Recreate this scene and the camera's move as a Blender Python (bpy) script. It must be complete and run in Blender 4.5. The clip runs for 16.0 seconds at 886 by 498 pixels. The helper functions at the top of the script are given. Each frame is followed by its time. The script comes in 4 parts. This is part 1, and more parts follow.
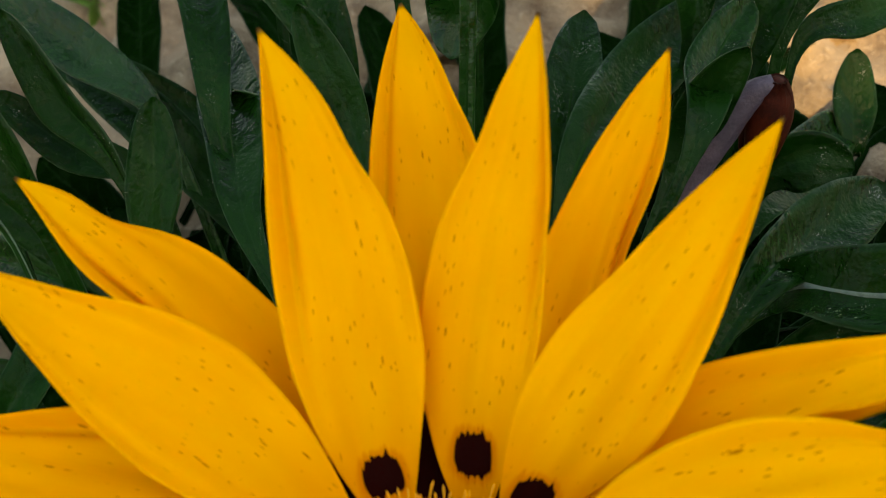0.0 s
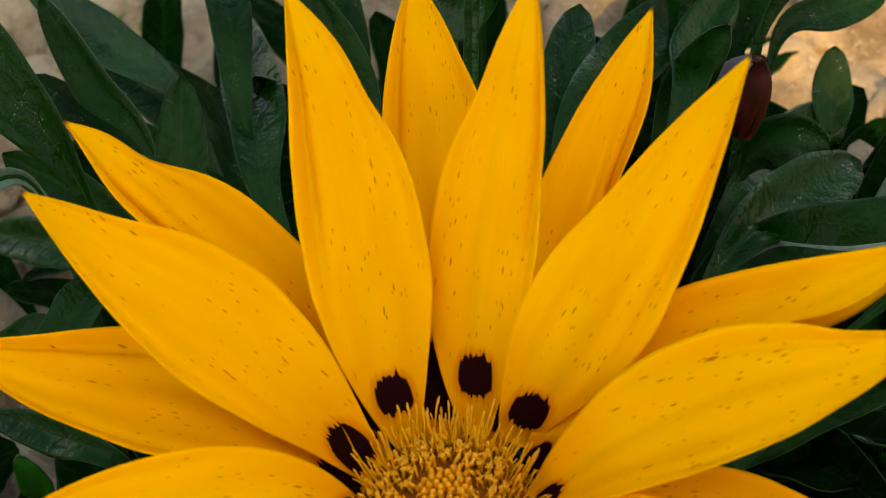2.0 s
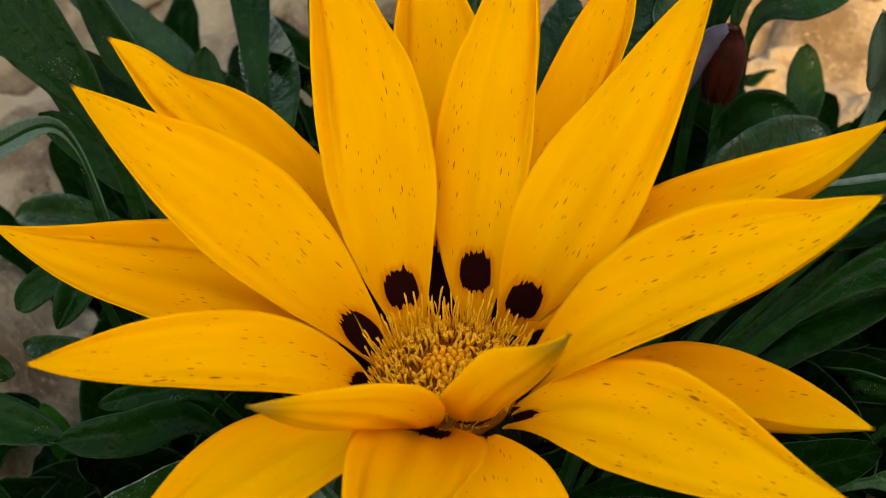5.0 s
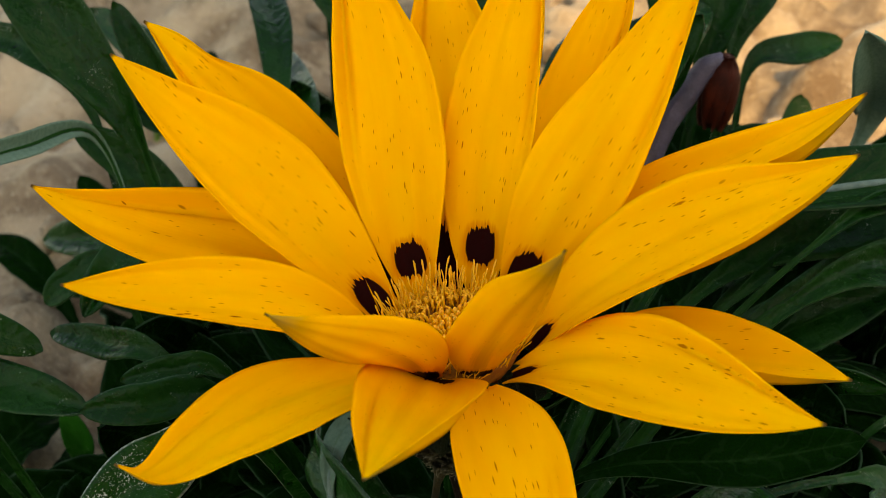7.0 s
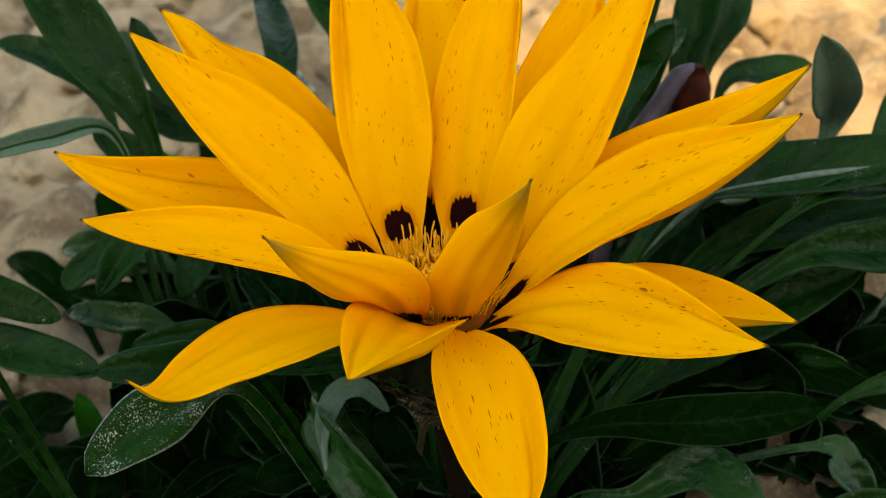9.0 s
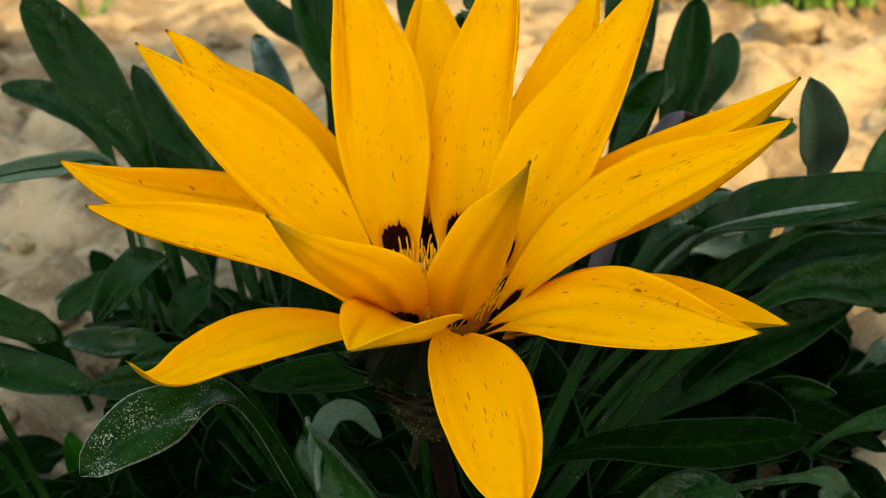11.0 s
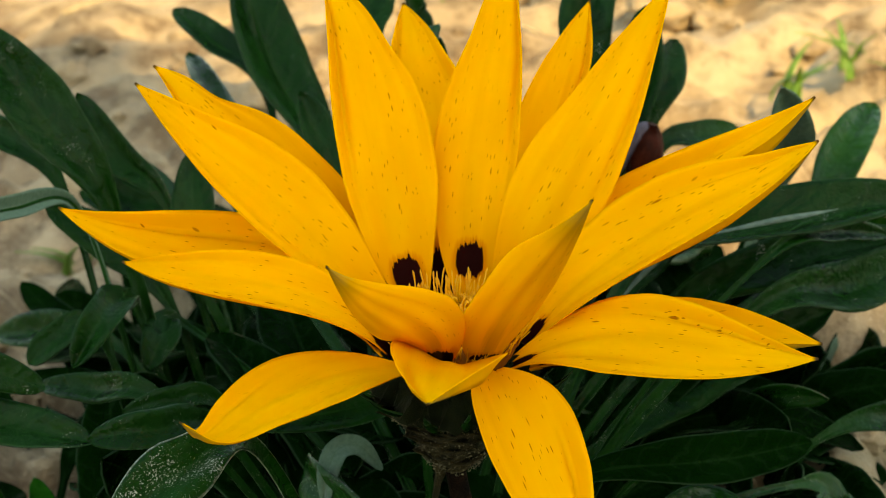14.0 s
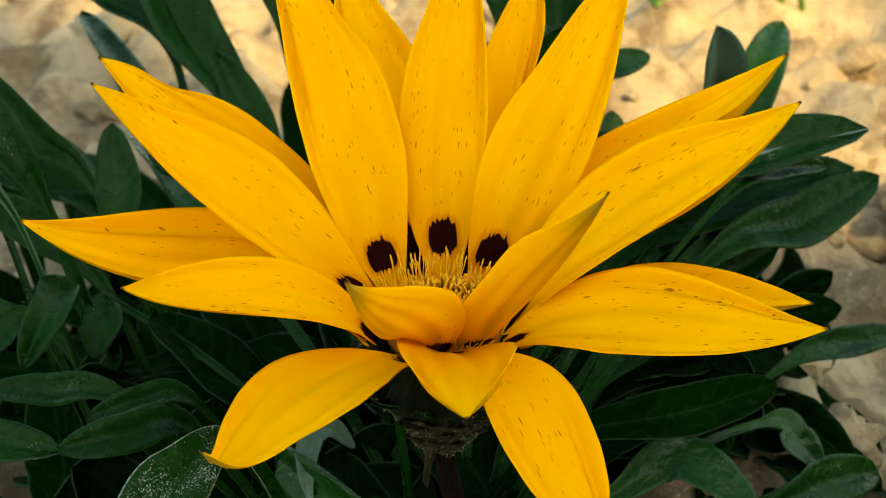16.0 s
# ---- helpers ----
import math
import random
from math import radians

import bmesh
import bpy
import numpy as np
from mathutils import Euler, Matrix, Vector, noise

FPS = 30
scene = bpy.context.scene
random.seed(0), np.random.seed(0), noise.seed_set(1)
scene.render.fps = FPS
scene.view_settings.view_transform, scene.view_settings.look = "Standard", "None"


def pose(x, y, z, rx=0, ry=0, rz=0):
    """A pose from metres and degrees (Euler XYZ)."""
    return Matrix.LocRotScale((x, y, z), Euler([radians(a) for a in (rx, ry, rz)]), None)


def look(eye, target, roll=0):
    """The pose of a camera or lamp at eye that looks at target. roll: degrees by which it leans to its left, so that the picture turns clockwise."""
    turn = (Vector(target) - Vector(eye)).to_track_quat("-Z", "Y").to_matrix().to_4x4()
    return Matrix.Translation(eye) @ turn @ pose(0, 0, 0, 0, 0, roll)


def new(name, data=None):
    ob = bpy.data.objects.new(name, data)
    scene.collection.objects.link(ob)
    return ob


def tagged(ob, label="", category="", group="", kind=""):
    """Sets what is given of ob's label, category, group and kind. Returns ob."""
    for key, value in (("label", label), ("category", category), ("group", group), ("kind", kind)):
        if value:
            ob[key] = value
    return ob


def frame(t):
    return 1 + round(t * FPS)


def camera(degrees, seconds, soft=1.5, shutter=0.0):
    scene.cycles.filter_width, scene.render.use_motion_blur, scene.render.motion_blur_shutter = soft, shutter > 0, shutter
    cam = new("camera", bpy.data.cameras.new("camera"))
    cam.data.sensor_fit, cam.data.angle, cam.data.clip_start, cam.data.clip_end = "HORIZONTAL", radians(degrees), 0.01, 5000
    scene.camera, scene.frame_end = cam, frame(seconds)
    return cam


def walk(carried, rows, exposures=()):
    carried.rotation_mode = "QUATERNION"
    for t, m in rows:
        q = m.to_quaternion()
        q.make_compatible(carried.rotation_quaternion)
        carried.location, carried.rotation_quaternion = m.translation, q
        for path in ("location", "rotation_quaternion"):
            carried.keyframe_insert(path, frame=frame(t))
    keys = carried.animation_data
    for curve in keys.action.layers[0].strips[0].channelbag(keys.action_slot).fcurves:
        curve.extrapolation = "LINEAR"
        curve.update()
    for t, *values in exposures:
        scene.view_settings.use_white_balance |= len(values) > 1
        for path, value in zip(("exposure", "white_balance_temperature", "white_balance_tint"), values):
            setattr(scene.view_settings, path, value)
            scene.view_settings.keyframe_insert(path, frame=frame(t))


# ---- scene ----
cam = camera(28.96, 16.0, 0.8)
cam.data.dof.use_dof = True
cam.data.dof.focus_distance = 0.165
cam.data.dof.aperture_fstop = 70
PATH = [
    (0, (0.01225, -0.07281, 0.15421), (0.00365, 0.04556, 0.04690), -4.66),
    (0.5, (0.01163, -0.07556, 0.15480), (0.00310, 0.04335, 0.04810), -4.60),
    (1, (0.01164, -0.07965, 0.15510), (0.00325, 0.04028, 0.04953), -4.42),
    (1.5, (0.01420, -0.08593, 0.15480), (0.00540, 0.03535, 0.05081), -4.55),
    (2, (0.01253, -0.09024, 0.15526), (0.00375, 0.03240, 0.05287), -4.47),
    (2.5, (0.01444, -0.09460, 0.15441), (0.00556, 0.02862, 0.05273), -4.52),
    (3, (0.01431, -0.09813, 0.15273), (0.00533, 0.02637, 0.05263), -4.57),
    (3.5, (0.01507, -0.10159, 0.15289), (0.00614, 0.02440, 0.05467), -4.51),
    (4, (0.01385, -0.10728, 0.15217), (0.00505, 0.02005, 0.05568), -4.27),
    (4.5, (0.01284, -0.11116, 0.15119), (0.00416, 0.01745, 0.05640), -4.07),
    (4.7, (0.01221, -0.11240, 0.14981), (0.00419, 0.01683, 0.05582), -3.80),
    (6.8, (0.01056, -0.13155, 0.14081), (0.00246, 0.00654, 0.06041), -2.39),
    (7, (0.01201, -0.13316, 0.13901), (0.00378, 0.00524, 0.05916), -2.30),
    (7.5, (0.01308, -0.13750, 0.13771), (0.00445, 0.00138, 0.05872), -2.33),
    (8, (0.01521, -0.14157, 0.13653), (0.00609, -0.00179, 0.05920), -2.36),
    (10.5, (0.01579, -0.16672, 0.12352), (0.00695, -0.01831, 0.06439), -1.36),
    (11, (0.01404, -0.16248, 0.11988), (0.00650, -0.01322, 0.06274), -0.90),
    (11.5, (0.01287, -0.16248, 0.11843), (0.00642, -0.01243, 0.06327), -0.37),
    (12, (0.00966, -0.16215, 0.11822), (0.00508, -0.01171, 0.06393), 0.13),
    (12.5, (0.00399, -0.16021, 0.11917), (0.00273, -0.00985, 0.06446), 0.30),
    (13, (0.00215, -0.15764, 0.12144), (0.00598, -0.00783, 0.06539), -0.20),
    (13.5, (-0.00197, -0.15724, 0.12206), (0.00574, -0.00826, 0.06421), -0.74),
    (14, (-0.00867, -0.15753, 0.12486), (0.00242, -0.00943, 0.06534), -0.87),
    (14.5, (-0.01223, -0.15565, 0.12586), (0.00276, -0.00880, 0.06413), -1.23),
    (15, (-0.01750, -0.15060, 0.12684), (0.00117, -0.00656, 0.05973), -1.41),
    (15.5, (-0.02246, -0.14806, 0.13163), (0.00164, -0.00592, 0.06224), -1.79),
    (16, (-0.02557, -0.14642, 0.13396), (0.00305, -0.00589, 0.06303), -1.99),
]
walk(cam, [(t, look(eye, target, roll)) for t, eye, target, roll in PATH], [(0.0, 1.97, 10500, 6), (4.0, 2.03, 10500, 8), (8.0, 2.06, 10500, 5), (11.0, 2.12, 11000, -2), (15.0, 2.23, 11000, -6), (15.5, 2.33, 11000, -15), (16.0, 2.23, 11000, -9)])

# ---- world and sun ----
SUN_FROM = Vector((0.44, -0.898, 0)).normalized()
SUN_UP = radians(45)
world = bpy.data.worlds.new("sky")
scene.world = world
world.use_nodes = True
wn = world.node_tree.nodes
sky = wn.new("ShaderNodeTexSky")
sky.sky_type = "NISHITA"
sky.sun_disc = False
sky.sun_elevation = SUN_UP
sky.sun_rotation = math.atan2(SUN_FROM.x, SUN_FROM.y)
world.node_tree.links.new(sky.outputs[0], wn["Background"].inputs[0])
wn["Background"].inputs[1].default_value = 0.15
sun_data = bpy.data.lights.new("sun", "SUN")
sun_data.energy, sun_data.angle, sun_data.color = 1.95, radians(0.6), (1.0, 0.77, 0.47)
sun = new("sun", sun_data)
sun_dir = SUN_FROM * math.cos(SUN_UP) + Vector((0, 0, math.sin(SUN_UP)))
sun.matrix_world = look(sun_dir * 5, (0, 0, 0))


# ---- material helpers ----
class Nodes:
    def __init__(self, name):
        self.mat = bpy.data.materials.new(name)
        self.mat.use_nodes = True
        self.tree = self.mat.node_tree
        self.bsdf = self.tree.nodes["Principled BSDF"]
        self.out = self.tree.nodes["Material Output"]

    def node(self, kind):
        return self.tree.nodes.new("ShaderNode" + kind)

    def put(self, socket, value):
        if isinstance(value, bpy.types.NodeSocket):
            self.tree.links.new(value, socket)
        elif value is not None:
            socket.default_value = value

    def math(self, op, a, b=None, c=None, clamp=False):
        n = self.node("Math")
        n.operation, n.use_clamp = op, clamp
        for i, v in enumerate((a, b, c)):
            self.put(n.inputs[i], v)
        return n.outputs[0]

    def mix(self, fac, a, b, blend="MIX"):
        n = self.node("Mix")
        n.data_type, n.blend_type = "RGBA", blend
        self.put(n.inputs[0], fac)
        self.put(n.inputs[6], a if isinstance(a, bpy.types.NodeSocket) else (*a, 1))
        self.put(n.inputs[7], b if isinstance(b, bpy.types.NodeSocket) else (*b, 1))
        return n.outputs[2]

    def ramp(self, fac, lo, hi, a=0.0, b=1.0):
        n = self.node("MapRange")
        n.interpolation_type = "SMOOTHSTEP"
        self.put(n.inputs[0], fac)
        for i, v in enumerate((lo, hi, a, b)):
            self.put(n.inputs[i + 1], v)
        return n.outputs[0]

    def noise(self, vector, scale, detail=4.0, rough=0.5):
        n = self.node("TexNoise")
        self.put(n.inputs["Vector"], vector)
        self.put(n.inputs["Scale"], scale)
        self.put(n.inputs["Detail"], detail)
        self.put(n.inputs["Roughness"], rough)
        return n.outputs[0]

    def voronoi(self, vector, scale, feature="F1"):
        n = self.node("TexVoronoi")
        n.voronoi_dimensions = "2D"
        n.feature = feature
        self.put(n.inputs["Vector"], vector)
        self.put(n.inputs["Scale"], scale)
        return n

    def uv(self, name):
        n = self.node("UVMap")
        n.uv_map = name
        return n.outputs[0]

    def split(self, vector):
        n = self.node("SeparateXYZ")
        self.put(n.inputs[0], vector)
        return n.outputs

    def joined(self, x, y, z=0.0):
        n = self.node("CombineXYZ")
        for i, v in enumerate((x, y, z)):
            self.put(n.inputs[i], v)
        return n.outputs[0]

    def rand(self):
        return self.node("ObjectInfo").outputs["Random"]

    def spot(self):
        return self.node("TexCoord").outputs["Object"]

    def set(self, colour=None, rough=None, bump=None, height=0.0005, strength=0.4, **more):
        self.put(self.bsdf.inputs["Base Color"], colour if isinstance(colour, bpy.types.NodeSocket) or colour is None else (*colour, 1))
        self.put(self.bsdf.inputs["Roughness"], rough)
        if bump is not None:
            n = self.node("Bump")
            self.put(n.inputs["Strength"], strength)
            self.put(n.inputs["Distance"], height)
            self.put(n.inputs["Height"], bump)
            self.tree.links.new(n.outputs[0], self.bsdf.inputs["Normal"])
        for key, value in more.items():
            self.put(self.bsdf.inputs[key.replace("_", " ")], value)
        return self.mat

    def thin(self, colour, share):
        """Lets a share of the light pass through, as in a petal or a leaf."""
        t = self.node("BsdfTranslucent")
        self.put(t.inputs[0], colour if isinstance(colour, bpy.types.NodeSocket) else (*colour, 1))
        m = self.node("MixShader")
        self.put(m.inputs[0], share)
        self.tree.links.new(self.bsdf.outputs[0], m.inputs[1])
        self.tree.links.new(t.outputs[0], m.inputs[2])
        self.tree.links.new(m.outputs[0], self.out.inputs[0])


# ---- materials ----
def petal_material(name, under, speckled=0.8):
    m = Nodes(name)
    metric, flat = m.uv("metric"), m.uv("flat")
    mx, my, _ = m.split(metric)
    fx, fy, _ = m.split(flat)
    shift = m.math("MULTIPLY", m.rand(), 0.7)
    # long fine veins and a broad mottling
    veins = m.noise(m.joined(m.math("ADD", m.math("MULTIPLY", mx, 2600.0), m.math("MULTIPLY", shift, 40)), m.math("MULTIPLY", my, 60.0), shift), 1.0, 3.0)
    broad = m.noise(m.joined(m.math("MULTIPLY", mx, 330.0), m.math("MULTIPLY", my, 90.0), m.math("MULTIPLY", shift, 30)), 1.0, 2.0)
    tint = m.mix(m.ramp(broad, 0.3, 0.7), (0.87, 0.405, 0.001), (0.92, 0.450, 0.002))
    tint = m.mix(m.math("MULTIPLY", m.ramp(veins, 0.5, 0.8), 0.12), tint, (0.82, 0.33, 0.003))
    # paler rim
    side = m.math("ABSOLUTE", m.math("SUBTRACT", m.math("MULTIPLY", fx, 2.0), 1.0))
    tint = m.mix(m.ramp(side, 0.86, 1.0, 0.0, 0.6), tint, (0.97, 0.475, 0.003))
    # more orange towards the base
    tint = m.mix(m.ramp(fy, 0.05, 0.30, 0.55, 0.0), tint, (0.80, 0.27, 0.006))
    # brown flecks along the veins, two sizes
    for sx, sy, size, keep, seed in ((2700.0, 430.0, 0.082, 0.66, 3.0), (1800.0, 280.0, 0.082, 0.80, 9.0), (900.0, 150.0, 0.070, 0.95, 21.0)):
        v = m.voronoi(m.joined(m.math("ADD", m.math("MULTIPLY", mx, sx), m.math("MULTIPLY", shift, 57)), m.math("ADD", m.math("MULTIPLY", my, sy), seed)), 1.0)
        grow = m.ramp(m.split(v.outputs["Color"])[2], 0.0, 1.0, 0.7, 1.5)
        here = m.ramp(m.math("DIVIDE", v.outputs["Distance"], grow), size * 0.6, size * 1.25, 1.0, 0.0)
        chosen = m.math("GREATER_THAN", m.split(v.outputs["Color"])[0], keep)
        inner = m.ramp(side, 0.75, 0.95, 1.0, 0.15)
        dens = m.ramp(m.noise(m.joined(m.math("MULTIPLY", mx, 260.0), m.math("MULTIPLY", my, 120.0), m.math("MULTIPLY", shift, 13)), 1.0, 1.0), 0.36, 0.58)
        tint = m.mix(m.math("MULTIPLY", m.math("MULTIPLY", m.math("MULTIPLY", here, chosen), m.math("MULTIPLY", inner, dens)), speckled), tint, (0.27, 0.040, 0.002))
    # the dark patch near the base, with a ragged outer end
    sx, sy, _ = m.split(m.uv("patch"))
    rag = m.noise(m.joined(m.math("MULTIPLY", mx, 3800.0), m.math("MULTIPLY", my, 260.0), shift), 1.0, 2.0)
    sy2 = m.math("SUBTRACT", sy, m.math("MULTIPLY", m.math("SUBTRACT", rag, 0.5), 1.1))
    d = m.math("ADD", m.math("POWER", m.math("ABSOLUTE", sx), 2.6), m.math("POWER", m.math("ABSOLUTE", sy2), 2.6))
    ring = m.ramp(d, 1.0, 2.6, 0.55, 0.0)
    tint = m.mix(ring, tint, (0.62, 0.12, 0.006))
    tint = m.mix(m.ramp(d, 0.88, 1.08, 1.0, 0.0), tint, (0.017, 0.0025, 0.002))
    dark = m.ramp(d, 0.88, 1.08, 0.01, 0.05)
    # withered point
    tint = m.mix(m.ramp(fy, 0.984, 0.998), tint, (0.12, 0.06, 0.02))
    if under:
        mid = m.ramp(m.math("ADD", side, m.math("MULTIPLY", m.math("SUBTRACT", veins, 0.5), 0.5)), 0.10, 0.34, 1.0, 0.0)
        ends = m.math("MAXIMUM", m.ramp(fy, 0.78, 1.0), m.ramp(fy, 0.20, 0.56, 1.0, 0.0))
        tint = m.mix(m.math("MULTIPLY", m.math("MULTIPLY", mid, ends), 0.35), tint, (0.15, 0.090, 0.025))
        tint = m.mix(m.ramp(fy, 0.78, 1.0, 0.0, 0.75), tint, (0.24, 0.170, 0.040))
    m.set(tint, m.ramp(veins, 0.2, 0.8, 0.50, 0.62), m.math("ADD", m.math("MULTIPLY", veins, 0.35), m.math("MULTIPLY", broad, 2.2)), 0.00035, 0.30, Specular_IOR_Level=dark)
    m.thin(tint, 0.28)
    return m.mat


PETAL_TOP = petal_material("petal_upper", False)
PETAL_CLEAN = petal_material("petal_upper_clean", False, 0.12)
PETAL_UNDER = petal_material("petal_under", True, 0.25)


def plain_material(name, a, b, scale, rough=0.6, bump=0.3, height=0.0005, through_light=0.0, spec=0.4):
    m = Nodes(name)
    big, fine = m.noise(m.spot(), scale, 3.0), m.noise(m.spot(), scale * 7, 4.0)
    tint = m.mix(m.ramp(m.math("ADD", m.math("MULTIPLY", big, 0.6), m.math("MULTIPLY", fine, 0.4)), 0.35, 0.65), a, b)
    tint = m.mix(m.math("MULTIPLY", m.rand(), 0.35), tint, b)
    m.set(tint, rough, fine, height, bump, Specular_IOR_Level=spec)
    if through_light:
        m.thin(tint, through_light)
    return m.mat


def leaf_material(name, under, dust=0.0, gloss=0.05, light=1.0):
    m = Nodes(name)
    metric, flat = m.uv("metric"), m.uv("flat")
    mx, my, _ = m.split(metric)
    fx, fy, _ = m.split(flat)
    shift = m.math("MULTIPLY", m.rand(), 1.0)
    side = m.math("ABSOLUTE", m.math("SUBTRACT", m.math("MULTIPLY", fx, 2.0), 1.0))
    broad = m.noise(m.joined(m.math("MULTIPLY", mx, 220.0), m.math("MULTIPLY", my, 120.0), m.math("MULTIPLY", shift, 25)), 1.0, 3.0)
    grain = m.noise(m.joined(m.math("MULTIPLY", mx, 2600.0), m.math("MULTIPLY", my, 2000.0), shift), 1.0, 3.0)
    # faint, broken side veins
    bend = m.noise(m.joined(m.math("MULTIPLY", mx, 300.0), m.math("MULTIPLY", my, 300.0), m.math("MULTIPLY", shift, 9)), 1.0, 2.0)
    vein = m.math("SINE", m.math("ADD", m.math("ADD", m.math("MULTIPLY", my, 1900.0), m.math("MULTIPLY", m.math("ABSOLUTE", mx), -2300.0)), m.math("MULTIPLY", bend, 16.0)))
    if under:
        tint = m.mix(m.ramp(grain, 0.3, 0.7), (0.06, 0.11, 0.075), (0.085, 0.14, 0.10))
        tint = m.mix(m.ramp(side, 0.0, 0.12, 0.5, 0.0), tint, (0.05, 0.10, 0.05))
        m.set(tint, 0.7, grain, 0.0003, 0.4, Specular_IOR_Level=0.2)
    else:
        # light scales the base colour; a low value paints in the shade between leaves
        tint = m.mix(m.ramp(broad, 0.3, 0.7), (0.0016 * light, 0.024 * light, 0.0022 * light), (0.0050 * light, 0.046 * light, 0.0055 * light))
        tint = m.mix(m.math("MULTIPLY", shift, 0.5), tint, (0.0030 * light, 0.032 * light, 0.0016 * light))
        tint = m.mix(m.ramp(vein, 0.75, 1.0, 0.0, 0.06), tint, (0.03, 0.075, 0.03))
        tint = m.mix(m.ramp(side, 0.0, 0.08, 0.10, 0.0), tint, (0.03, 0.08, 0.03))
        # pale rim: a thin edge highlight painted into the colour
        tint = m.mix(m.ramp(side, 0.93, 1.0, 0.0, 0.35), tint, (0.045, 0.085, 0.05))
        # dry white dust in ragged crumbs
        if dust > 0:
            crumb = m.noise(m.joined(m.math("MULTIPLY", mx, 5200.0), m.math("MULTIPLY", my, 4700.0), m.math("MULTIPLY", shift, 40)), 1.0, 5.0, 0.7)
            where = m.noise(m.joined(m.math("MULTIPLY", mx, 420.0), m.math("MULTIPLY", my, 300.0), m.math("MULTIPLY", shift, 60)), 1.0, 3.0)
            share = 0.42 if dust > 1 else 0.55
            low = 0.5 + 0.5 * share + (0.085 if dust > 1 else 0.170)
            cover = m.ramp(m.math("ADD", crumb, m.math("MULTIPLY", where, share)), low, low + 0.09)
            if dust > 1:
                cover = m.math("MULTIPLY", cover, m.ramp(fy, 0.62, 0.80))
                tint = m.mix(m.math("MULTIPLY", m.ramp(side, 0.93, 0.99), m.ramp(crumb, 0.40, 0.62, 0.2, 0.9)), tint, (0.30, 0.33, 0.29))
            tint = m.mix(m.math("MULTIPLY", cover, 0.45 + 0.10 * dust), tint, (0.50, 0.52, 0.48))
        m.set(tint, m.ramp(broad, 0.3, 0.7, 0.18, 0.36), m.math("ADD", m.math("ADD", m.math("MULTIPLY", grain, 0.5), m.math("MULTIPLY", bend, 1.5)), m.math("MULTIPLY", vein, 0.10)), 0.0006, 0.55, Specular_IOR_Level=gloss)
    m.thin(tint, 0.05)
    return m.mat


# filler leaves: base colour darkened to stand in for shade inside the rosette
LEAF_SHADED = leaf_material("leaf_upper_shaded", False, 0.0, 0.002, 0.22)
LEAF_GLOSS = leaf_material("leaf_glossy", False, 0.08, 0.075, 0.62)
# base colour lightened too, so that painted tone adds to the sky sheen
LEAF_SHEEN = leaf_material("leaf_sheen", False, 0.1, 0.22, 0.9)
LEAF_DUSTY = leaf_material("leaf_dusty", False, 1.7, 0.08, 0.8)
LEAF_FRESH = leaf_material("leaf_fresh", False, 0.0, 0.05, 2.4)
LEAF_UNDER = leaf_material("leaf_under", True)
RIB = plain_material("leaf_midrib", (0.004, 0.024, 0.004), (0.007, 0.036, 0.007), 900, 0.6, 0.3, 0.0003, 0.0, 0.03)
# midrib of the filler leaves, darkened with them for the same painted shade
RIB_SHADED = plain_material("leaf_midrib_shaded", (0.0015, 0.010, 0.0015), (0.003, 0.016, 0.003), 900, 0.6, 0.3, 0.0003, 0.0, 0.02)
# pale rib tone; on the widened strip it paints in sky sheen
RIB_PALE_SHEEN = plain_material("leaf_midrib_pale_sheen", (0.05, 0.09, 0.07), (0.10, 0.15, 0.125), 900, 0.5)
FILAMENT = plain_material("stamen_yellow", (0.72, 0.29, 0.008), (0.86, 0.43, 0.020), 1500, 0.55, 0.2, 0.0001, 0.15)
FLORET = plain_material("floret_orange", (0.66, 0.24, 0.006), (0.80, 0.36, 0.012), 1200, 0.5, 0.2, 0.0001, 0.1)
DISC = plain_material("disc_brown", (0.12, 0.026, 0.003), (0.24, 0.070, 0.006), 900, 0.8, 0.3, 0.0005, 0.0, 0.1)
CALYX = plain_material("calyx_green", (0.012, 0.013, 0.004), (0.062, 0.046, 0.018), 700, 0.7, 1.0, 0.0015, 0.0, 0.12)
# dark olive for the cup's top, with the petals' shade put into it
CALYX_TOP_SHADED = plain_material("calyx_olive_shaded", (0.003, 0.007, 0.0015), (0.013, 0.018, 0.004), 900, 0.6, 1.0, 0.0012, 0.0, 0.10)
WEB = plain_material("web_hair", (0.05, 0.045, 0.022), (0.20, 0.17, 0.11), 700, 0.7)
STEM = plain_material("stem_dark", (0.005, 0.004, 0.003), (0.014, 0.007, 0.004), 500, 0.6, 0.8, 0.0006, 0.0, 0.02)
BUD = plain_material("bud_red", (0.022, 0.005, 0.003), (0.055, 0.009, 0.004), 400, 0.6, 0.2, 0.0003, 0.0, 0.08)
BUD_STALK = plain_material("bud_stalk_purple", (0.036, 0.028, 0.045), (0.070, 0.056, 0.082), 500, 0.6, 0.3)
GRASS = plain_material("grass_green", (0.07, 0.16, 0.02), (0.13, 0.25, 0.04), 300, 0.5, 0.2, 0.0003, 0.25)
STRAW = plain_material("dry_straw", (0.30, 0.22, 0.12), (0.45, 0.36, 0.22), 300, 0.7)


